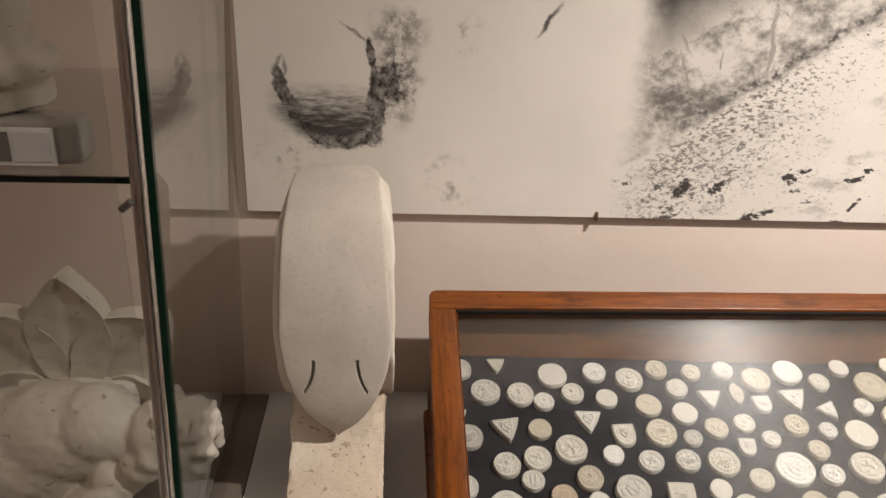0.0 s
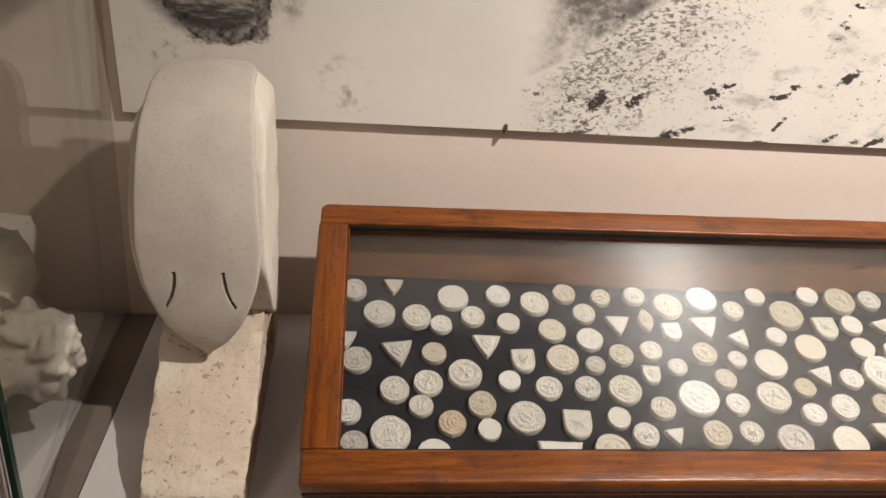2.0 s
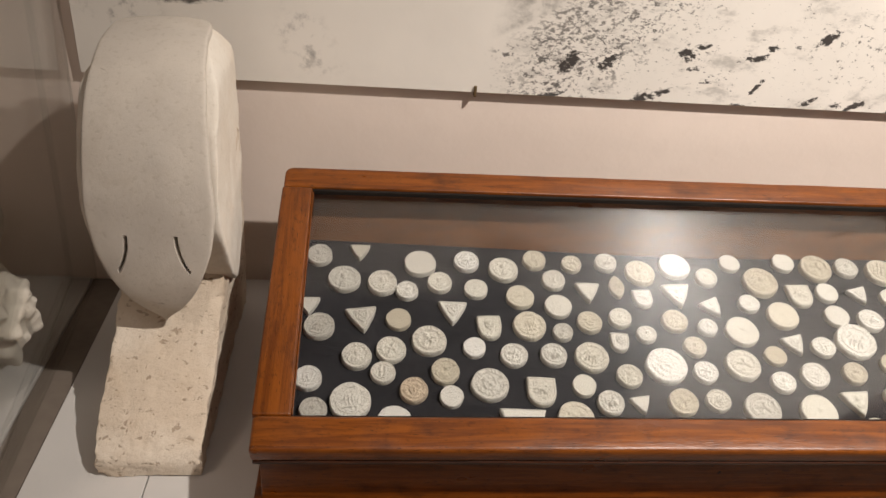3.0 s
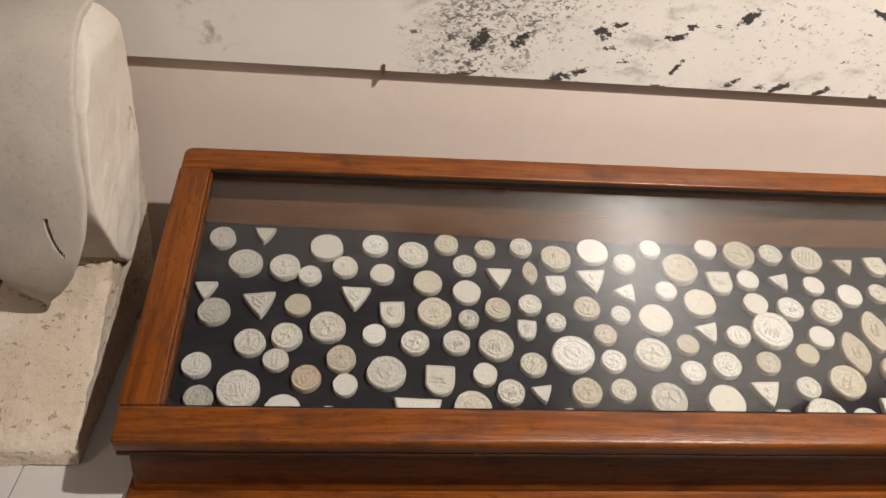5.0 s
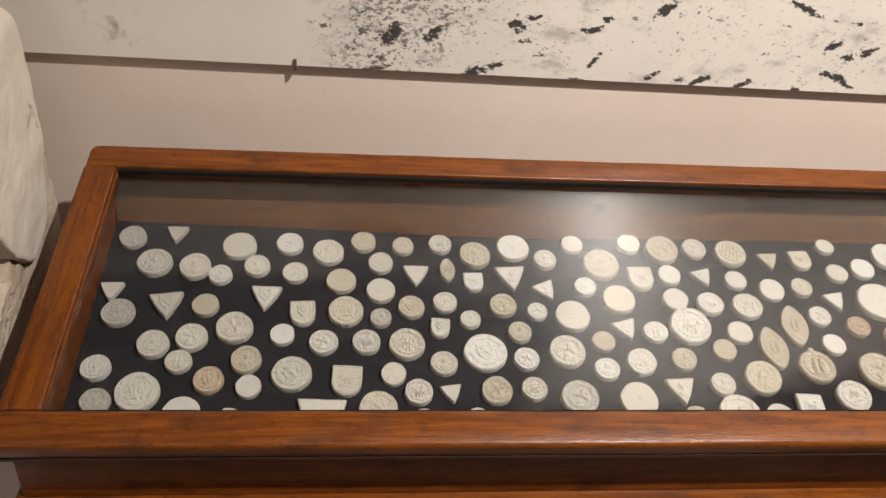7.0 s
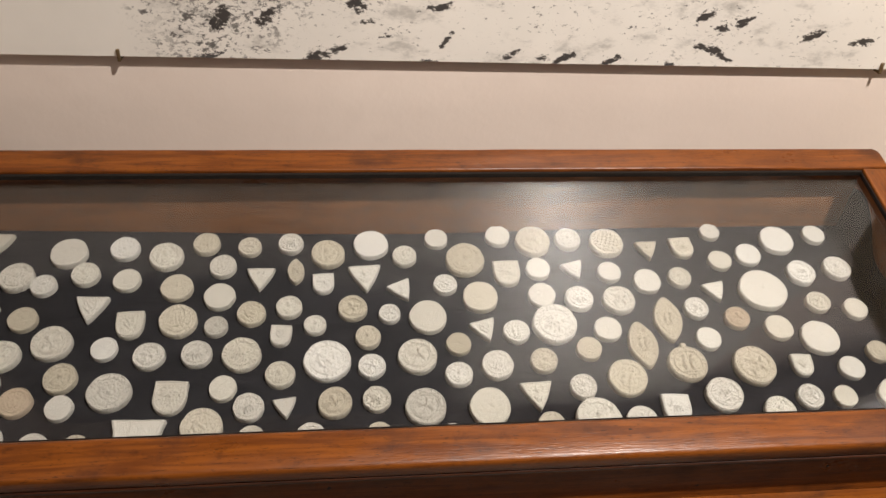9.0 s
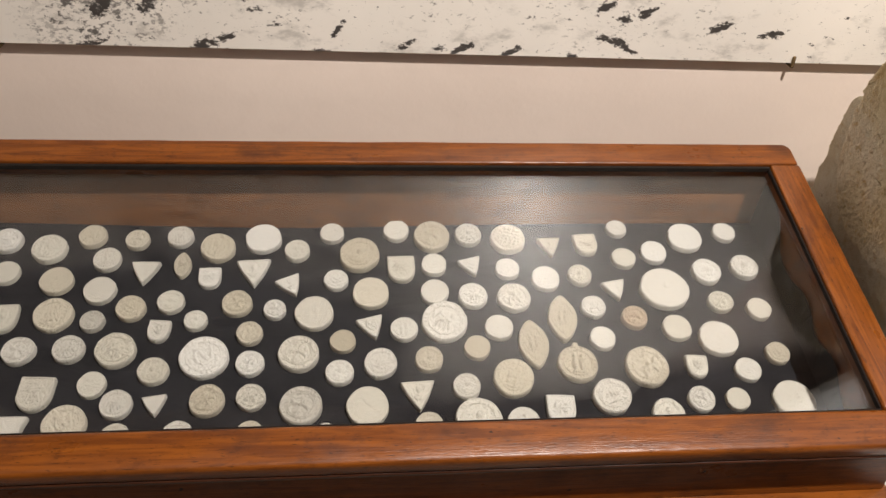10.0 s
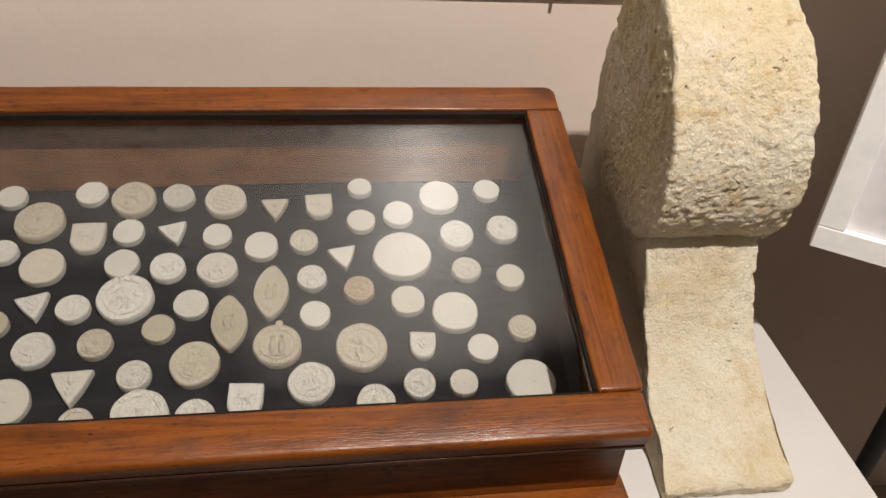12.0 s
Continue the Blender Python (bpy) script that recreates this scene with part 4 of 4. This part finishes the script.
def seal_mesh(kind, seed, design):
    """A cast 1 across, its face in relief: a rim, a legend of raised strokes, and a device in the middle."""
    rng = random.Random(seed)
    segs = 96
    bm = bmesh.new()
    levels = [k / 22 * 0.68 for k in range(1, 23)] + [0.705, 0.73, 0.755, 0.785, 0.815, 0.845, 0.875, 0.905, 0.935, 0.96, 0.985, 1.0]
    wob = rng.uniform(0, 50)
    worn = rng.uniform(0.55, 1.0)
    strokes = rng.randint(15, 21)
    blobs = [(rng.uniform(-0.16, 0.16), rng.uniform(-0.18, 0.18), rng.uniform(0.06, 0.13), rng.uniform(0.022, 0.045), rng.uniform(0, 3.1)) for _ in range(9)]

    def hill(x, y, cx, cy, rx, ry, turn=0.0):
        dx, dy = x - cx, y - cy
        u, w = (dx * math.cos(turn) + dy * math.sin(turn)) / rx, (dy * math.cos(turn) - dx * math.sin(turn)) / ry
        return math.sqrt(max(0.0, 1 - u * u - w * w))

    def step(d, soft=0.12):
        return min(1.0, max(0.0, (1 - d) / soft))

    def figure(x, y):
        if design == 0:  # a shield with a bend
            d = max(abs(x) / 0.19, y / 0.20, (-y + abs(x) * 0.9) / 0.27)
            return 0.75 * step(d) - 0.45 * step(d / 0.80) + 0.6 * step(d / 0.78) * step(abs(x + y * 0.8) / 0.055, 0.4)
        if design == 1:  # two standing figures
            return sum(hill(x, y, c, -0.05, 0.068, 0.20) + 0.9 * hill(x, y, c, 0.20, 0.045, 0.05) + 0.4 * hill(x, y, c * 1.5, 0.0, 0.03, 0.12, 0.4 * c / 0.09) for c in (-0.09, 0.09)) + 0.7 * hill(x, y, 0, -0.27, 0.2, 0.025)
        if design == 2:  # a rosette
            r, t = math.hypot(x, y), math.atan2(y, x)
            return max(0.0, math.cos(4 * t + wob)) ** 0.6 * step(r / 0.29, 0.4) * min(1, r / 0.08) + hill(x, y, 0, 0, 0.055, 0.055) + 0.5 * step(abs(r - 0.31) / 0.02, 0.5)
        if design == 3:  # a beast
            return hill(x, y, 0.01, 0.0, 0.17, 0.065, 0.25) + hill(x, y, 0.16, 0.11, 0.06, 0.05) + sum(hill(x, y, c, -0.13, 0.025, 0.10, e) for c, e in ((-0.13, -0.2), (-0.05, 0.2), (0.07, -0.1), (0.14, 0.3))) + hill(x, y, -0.19, 0.08, 0.02, 0.12, -0.5) + 0.3 * sum(hill(x, y, *q) for q in blobs[:3])
        if design == 4:  # a rider
            return hill(x, y, 0, -0.05, 0.22, 0.075, 0.2) + hill(x, y, 0.02, 0.1, 0.055, 0.13) + 0.9 * hill(x, y, 0.03, 0.25, 0.035, 0.04) + hill(x, y, -0.15, -0.18, 0.025, 0.1) + hill(x, y, 0.14, -0.16, 0.025, 0.1, 0.4) + hill(x, y, 0.2, 0.07, 0.05, 0.10, -0.5) + 0.6 * hill(x, y, -0.12, 0.13, 0.015, 0.16, 0.7)
        if design == 6:  # a head and shoulders
            return hill(x, y, 0.0, 0.08, 0.085, 0.11) + 0.8 * hill(x, y, 0, -0.19, 0.18, 0.11) + 0.5 * hill(x, y, 0.08, 0.06, 0.03, 0.025)
        if design == 7:  # a chequered field
            return 0.75 * (1.0 if math.sin(x * 31 + y * 20) * math.sin(y * 31 - x * 20) > 0 else 0.0)
        if design == 8:  # upright strokes over a bar
            return sum(0.8 * step(max(abs(x - c) / 0.022, abs(y - 0.02) / e), 0.5) for c, e in ((-0.12, 0.10), (-0.03, 0.15), (0.06, 0.12), (0.13, 0.07))) + 0.7 * step(max(abs(y + 0.19) / 0.018, abs(x) / 0.2), 0.5)
        if design == 9:  # one sunk line
            return -0.22 * step(abs(x * 0.7 + y - 2.2 * x * x) / 0.035, 0.7) * step(abs(x) / 0.15, 0.4) + 0.25 * hill(x, y, 0.05, 0.06, 0.10, 0.05, wob)
        return 0.22 * sum(hill(x, y, *q) for q in blobs[:4])

    def height(x, y, f):
        h = 0.0
        plain_face = design in (5, 9)
        if kind in "rbpv":
            if 0.69 < f < 0.75 or 0.93 < f < 0.98:
                h += 0.055 * worn if not plain_face else 0.012
            if 0.77 < f < 0.92 and not plain_face:
                t = math.atan2(y, x)
                h += 0.058 * worn * max(0.0, math.sin(t * strokes + wob + 2.5 * math.sin(t * 5 + wob))) ** 0.5
        elif 0.86 < f < 0.96:
            h += 0.055 * worn
        if f < 0.69:
            h += (0.17 if kind in "vp" else 0.115) * worn * figure(x, y)
            if not plain_face:
                h += 0.050 * noise.noise(Vector((x * 17, y * 17, wob)))
        return h + 0.014 * noise.noise(Vector((x * 9, y * 9, wob))) + 0.008 * noise.noise(Vector((x * 40, y * 40, wob)))
    mid = bm.verts.new((0, 0, height(0, 0, 0)))
    prev = None
    for f in levels:
        row = []
        for k in range(segs):
            a = 2 * math.pi * k / segs
            nick = max(0.0, noise.noise(Vector((math.cos(a) * 5, math.sin(a) * 5, wob + 3))) - 0.35) * 0.10
            r = outline(kind, a) * f * (1 + 0.040 * noise.noise(Vector((math.cos(a) * 1.5, math.sin(a) * 1.5, wob))) - nick)
            x, y = r * math.cos(a), r * math.sin(a)
            row.append(bm.verts.new((x, y, height(x, y, f) - (0.022 if f == 1.0 else 0.004 if f > 0.98 else 0.0))))
        if prev is None:
            for k in range(segs):
                bm.faces.new((mid, row[k], row[(k + 1) % segs]))
        else:
            for k in range(segs):
                bm.faces.new((prev[k], row[k], row[(k + 1) % segs], prev[(k + 1) % segs]))
        prev = row
    for grow, z in ((1.012, -0.08), (1.0, -0.30)):
        row = [bm.verts.new((v.co.x * grow, v.co.y * grow, z)) for v in prev]
        for k in range(segs):
            bm.faces.new((prev[k], row[k], row[(k + 1) % segs], prev[(k + 1) % segs]))
        prev = row
    bm.faces.new(prev[::-1])
    if kind == "p":
        lug = box((-0.07, 0.47, -0.26), (0.07, 0.62, -0.02), 0.03, 2)
        me = bpy.data.meshes.new("lug")
        lug.to_mesh(me)
        lug.free()
        bm.from_mesh(me)
        bpy.data.meshes.remove(me)
    me = finish(bm, True, 38)
    me.name = "seal_cast"
    me.materials.append(M_SEAL)
    return me


# the devices that each shape comes with, and the casts whose device and tone can be told
DESIGNS = {"r": (0, 1, 2, 3, 4, 5, 6, 7, 8, 9, 5, 3, 6, 2), "t": (0, 6, 5), "s": (0, 3, 5), "v": (1, 4), "p": (1,), "q": (5,), "b": (0,)}
SEALS = {k: [seal_mesh(k, 100 + 7 * i + ord(k), d) for i, d in enumerate(ds)] for k, ds in DESIGNS.items()}
KNOWN = {(0.969, 0.411): (7, M_SEAL_AGED), (0.859, 0.418): (2, M_SEAL_AGED), (0.912, 0.420): (6, M_SEAL_GREY), (1.235, 0.411): (5, None), (1.299, 0.421): (5, None), (1.134, 0.375): (5, None),
         (1.135, 0.429): (9, None), (1.181, 0.385): (5, None), (1.251, 0.350): (8, None), (1.310, 0.357): (6, None), (1.181, 0.320): (9, None), (1.308, 0.286): (5, None), (1.182, 0.258): (5, None),
         (1.235, 0.240): (5, None), (1.310, 0.216): (0, M_SEAL_AGED), (1.126, 0.200): (4, M_SEAL_AGED), (1.071, 0.160): (8, None), (1.127, 0.275): (2, M_SEAL_TAN), (1.076, 0.244): (5, None),
         (0.965, 0.310): (4, None), (0.867, 0.275): (3, None), (0.949, 0.189): (1, M_SEAL_AGED), (0.560, 0.229): (0, None), (0.683, 0.162): (2, M_SEAL_GREY), (0.298, 0.188): (0, M_SEAL_GREY),
         (0.053, 0.408): (6, M_SEAL_GREY), (0.108, 0.157): (8, None), (0.207, 0.400): (5, None), (0.415, 0.282): (6, M_SEAL_GREY), (0.395, 0.241): (3, M_SEAL_GREY), (0.366, 0.290): (8, M_SEAL_AGED),
         (0.459, 0.302): (0, M_SEAL_AGED), (0.358, 0.343): (9, M_SEAL_AGED), (0.389, 0.418): (4, M_SEAL_AGED), (0.449, 0.414): (2, M_SEAL_AGED), (0.559, 0.402): (6, M_SEAL_AGED), (0.173, 0.293): (9, M_SEAL_AGED),
         (0.060, 0.144): (6, M_SEAL_GREY), (0.092, 0.363): (6, M_SEAL_GREY), (0.060, 0.276): (3, M_SEAL_GREY), (0.120, 0.294): (0, M_SEAL_GREY), (0.695, 0.294): (9, None), (0.432, 0.193): (5, None),
         (0.281, 0.249): (9, None), (0.415, 0.329): (5, None), (0.755, 0.389): (6, M_SEAL_AGED), (0.613, 0.265): (6, M_SEAL_AGED), (0.781, 0.217): (8, None), (0.907, 0.235): (5, None), (0.733, 0.251): (9, M_SEAL_AGED),
         (0.412, 0.142): (0, M_SEAL_AGED), (0.764, 0.158): (9, None), (0.843, 0.220): (6, M_SEAL_AGED), (0.770, 0.324): (5, M_SEAL_AGED), (1.308, 0.148): (9, None), (1.234, 0.152): (5, None)}
WORDS = {"r": "round cream plaster seal cast with worn raised relief", "t": "triangular cream plaster seal cast with worn relief", "s": "shield-shaped cream plaster seal cast with worn relief",
         "v": "pointed oval cream plaster seal cast with worn figure", "p": "round plaster seal cast with a small hanging lug", "q": "trapezoid cream plaster cast with flat face", "b": "small round tan plaster seal cast"}
BOARD_TURN = math.atan(0.283)
pick = random.Random(5)


def seal_row(*seals):
    for kind, x, y, across, *turn in seals:
        device, tone = KNOWN.get((x, y), (None, None))
        mine = [me for me, d in zip(SEALS[kind], DESIGNS[kind]) if d == device] or [me for me, d in zip(SEALS[kind], DESIGNS[kind]) if d not in (7, 8, 9)]
        me = pick.choice(mine)
        label = WORDS[kind]
        if kind == "r" and across > 0.048:
            label = "large round cream plaster seal cast with worn raised relief"
        elif kind == "r" and across < 0.034:
            label = "small round cream plaster seal cast with worn raised relief"
        if kind == "r" and tone is not None:
            label = label.replace("cream", "yellowed" if tone == M_SEAL_AGED else "grey" if tone == M_SEAL_GREY else "tan")
        if kind == "r" and device in (5, 9):
            label = label.replace("worn raised relief", "a nearly blank face")
        ob = tagged(new("seal_cast", me), label, "seal cast", "seal casts in the display case")
        tone = tone or (M_SEAL_TAN if kind == "b" else M_SEAL_AGED if kind in "vp" or pick.random() < 0.12 else None)
        if tone is not None:
            ob.material_slots[0].link = "OBJECT"
            ob.material_slots[0].material = tone
        spin = turn[0] if turn else (pick.uniform(-25, 25) if kind in "rb" else pick.uniform(-4, 4))
        stretch = pick.uniform(0.97, 1.06) if kind in "rb" else 1.0
        deep = min(0.0100, 0.0058 + across * 0.06)
        ob.matrix_world = (Matrix.Translation((x, y, board_z(x, y) + deep)) @ Matrix.Rotation(BOARD_TURN + radians(pick.uniform(-2, 2)), 4, "X")
                           @ Matrix.Rotation(radians(spin), 4, "Z") @ Matrix.Diagonal((across, across * stretch, deep / 0.30 * 1.0, 1)))


seal_row(('r', 0.053, 0.408, 0.038), ('t', 0.114, 0.420, 0.032), ('r', 0.207, 0.400, 0.049), ('r', 0.280, 0.408, 0.039), ('r', 0.337, 0.395, 0.045), ('r', 0.389, 0.418, 0.037), ('r', 0.415, 0.379, 0.036), ('r', 0.449, 0.414, 0.032), ('r', 0.506, 0.420, 0.035), ('r', 0.559, 0.402, 0.046), ('r', 0.620, 0.419, 0.050), ('r', 0.668, 0.398, 0.035), ('r', 0.716, 0.429, 0.034), ('r', 0.755, 0.389, 0.055), ('r', 0.808, 0.431, 0.036), ('r', 0.859, 0.418, 0.051), ('r', 0.912, 0.420, 0.038), ('r', 0.969, 0.411, 0.050))
seal_row(('t', 1.029, 0.399, 0.035), ('s', 1.083, 0.402, 0.035), ('r', 1.134, 0.375, 0.035), ('r', 1.135, 0.429, 0.030), ('r', 1.181, 0.385, 0.038), ('r', 1.235, 0.411, 0.051), ('r', 1.299, 0.421, 0.034))
seal_row(('r', 0.092, 0.363, 0.048), ('r', 0.149, 0.359, 0.044), ('r', 0.186, 0.346, 0.033), ('r', 0.236, 0.364, 0.037), ('r', 0.291, 0.355, 0.036), ('r', 0.358, 0.343, 0.042), ('r', 0.415, 0.329, 0.041), ('t', 0.467, 0.362, 0.040), ('v', 0.515, 0.372, 0.023), ('s', 0.553, 0.353, 0.031), ('t', 0.611, 0.364, 0.048), ('t', 0.661, 0.341, 0.036, 25), ('r', 0.723, 0.347, 0.033), ('s', 0.813, 0.365, 0.040), ('r', 0.859, 0.369, 0.035), ('t', 0.911, 0.366, 0.034, 15), ('r', 0.962, 0.359, 0.034), ('r', 1.014, 0.341, 0.039))
seal_row(('r', 1.064, 0.346, 0.033), ('r', 1.251, 0.350, 0.041), ('r', 1.310, 0.357, 0.040))
seal_row(('t', 0.043, 0.314, 0.033), ('r', 0.060, 0.276, 0.043), ('t', 0.120, 0.294, 0.047, 8), ('r', 0.173, 0.293, 0.036), ('t', 0.253, 0.312, 0.044), ('s', 0.306, 0.287, 0.037), ('r', 0.366, 0.290, 0.048), ('r', 0.415, 0.282, 0.030), ('r', 0.459, 0.302, 0.037), ('r', 0.508, 0.312, 0.035), ('r', 0.543, 0.284, 0.030), ('r', 0.593, 0.310, 0.039), ('r', 0.643, 0.301, 0.029), ('r', 0.695, 0.294, 0.050), ('r', 0.770, 0.324, 0.049), ('r', 0.857, 0.323, 0.038), ('r', 0.867, 0.275, 0.060), ('r', 0.909, 0.315, 0.039))
seal_row(('r', 0.965, 0.310, 0.046), ('v', 1.027, 0.276, 0.039, -3), ('r', 1.073, 0.293, 0.034), ('t', 1.110, 0.323, 0.035, 10), ('r', 1.127, 0.275, 0.035), ('r', 1.181, 0.320, 0.069), ('r', 1.256, 0.298, 0.035), ('r', 1.308, 0.286, 0.034))
seal_row(('r', 0.114, 0.228, 0.041), ('r', 0.162, 0.240, 0.041), ('r', 0.216, 0.257, 0.049), ('r', 0.281, 0.249, 0.032), ('r', 0.337, 0.238, 0.039), ('r', 0.395, 0.241, 0.038), ('r', 0.451, 0.240, 0.049), ('s', 0.499, 0.270, 0.029), ('r', 0.560, 0.229, 0.060), ('r', 0.613, 0.265, 0.033), ('r', 0.677, 0.234, 0.051), ('r', 0.733, 0.251, 0.033), ('t', 0.770, 0.273, 0.037, 15), ('r', 0.813, 0.266, 0.036), ('r', 0.907, 0.235, 0.034), ('r', 0.939, 0.264, 0.038), ('v', 0.982, 0.238, 0.039, 3), ('r', 1.076, 0.244, 0.034))
seal_row(('r', 1.182, 0.258, 0.039), ('r', 1.235, 0.240, 0.053))
seal_row(('r', 0.050, 0.191, 0.037), ('r', 0.151, 0.203, 0.034), ('b', 0.193, 0.177, 0.038), ('r', 0.237, 0.208, 0.039), ('r', 0.298, 0.188, 0.052), ('s', 0.370, 0.183, 0.042), ('r', 0.432, 0.193, 0.033), ('r', 0.501, 0.211, 0.037), ('r', 0.617, 0.221, 0.035), ('r', 0.729, 0.206, 0.036), ('r', 0.781, 0.217, 0.041), ('r', 0.843, 0.220, 0.036), ('r', 0.888, 0.180, 0.035), ('r', 0.949, 0.189, 0.051), ('p', 1.035, 0.206, 0.052), ('r', 1.126, 0.200, 0.056), ('s', 1.194, 0.201, 0.030), ('r', 1.261, 0.193, 0.035))
seal_row(('r', 1.310, 0.216, 0.032))
seal_row(('r', 0.060, 0.144, 0.036), ('r', 0.108, 0.157, 0.054), ('r', 0.166, 0.129, 0.047), ('r', 0.244, 0.169, 0.032), ('q', 0.339, 0.138, 0.059), ('r', 0.412, 0.142, 0.049), ('r', 0.465, 0.167, 0.037), ('r', 0.471, 0.127, 0.033), ('t', 0.509, 0.168, 0.030, 8), ('r', 0.541, 0.126, 0.037), ('r', 0.570, 0.171, 0.041), ('r', 0.622, 0.175, 0.035), ('r', 0.624, 0.129, 0.032), ('r', 0.683, 0.162, 0.051), ('r', 0.764, 0.158, 0.051), ('t', 0.827, 0.174, 0.044), ('r', 0.838, 0.131, 0.034), ('r', 0.899, 0.135, 0.057))
seal_row(('r', 0.954, 0.129, 0.040), ('s', 1.003, 0.146, 0.038), ('r', 1.071, 0.160, 0.049), ('r', 1.138, 0.134, 0.040), ('r', 1.186, 0.153, 0.034), ('r', 1.234, 0.152, 0.031), ('r', 1.308, 0.148, 0.054))
seal_row(('r', 0.225, 0.120, 0.036), ('r', 0.272, 0.118, 0.032), ('r', 0.714, 0.124, 0.030))
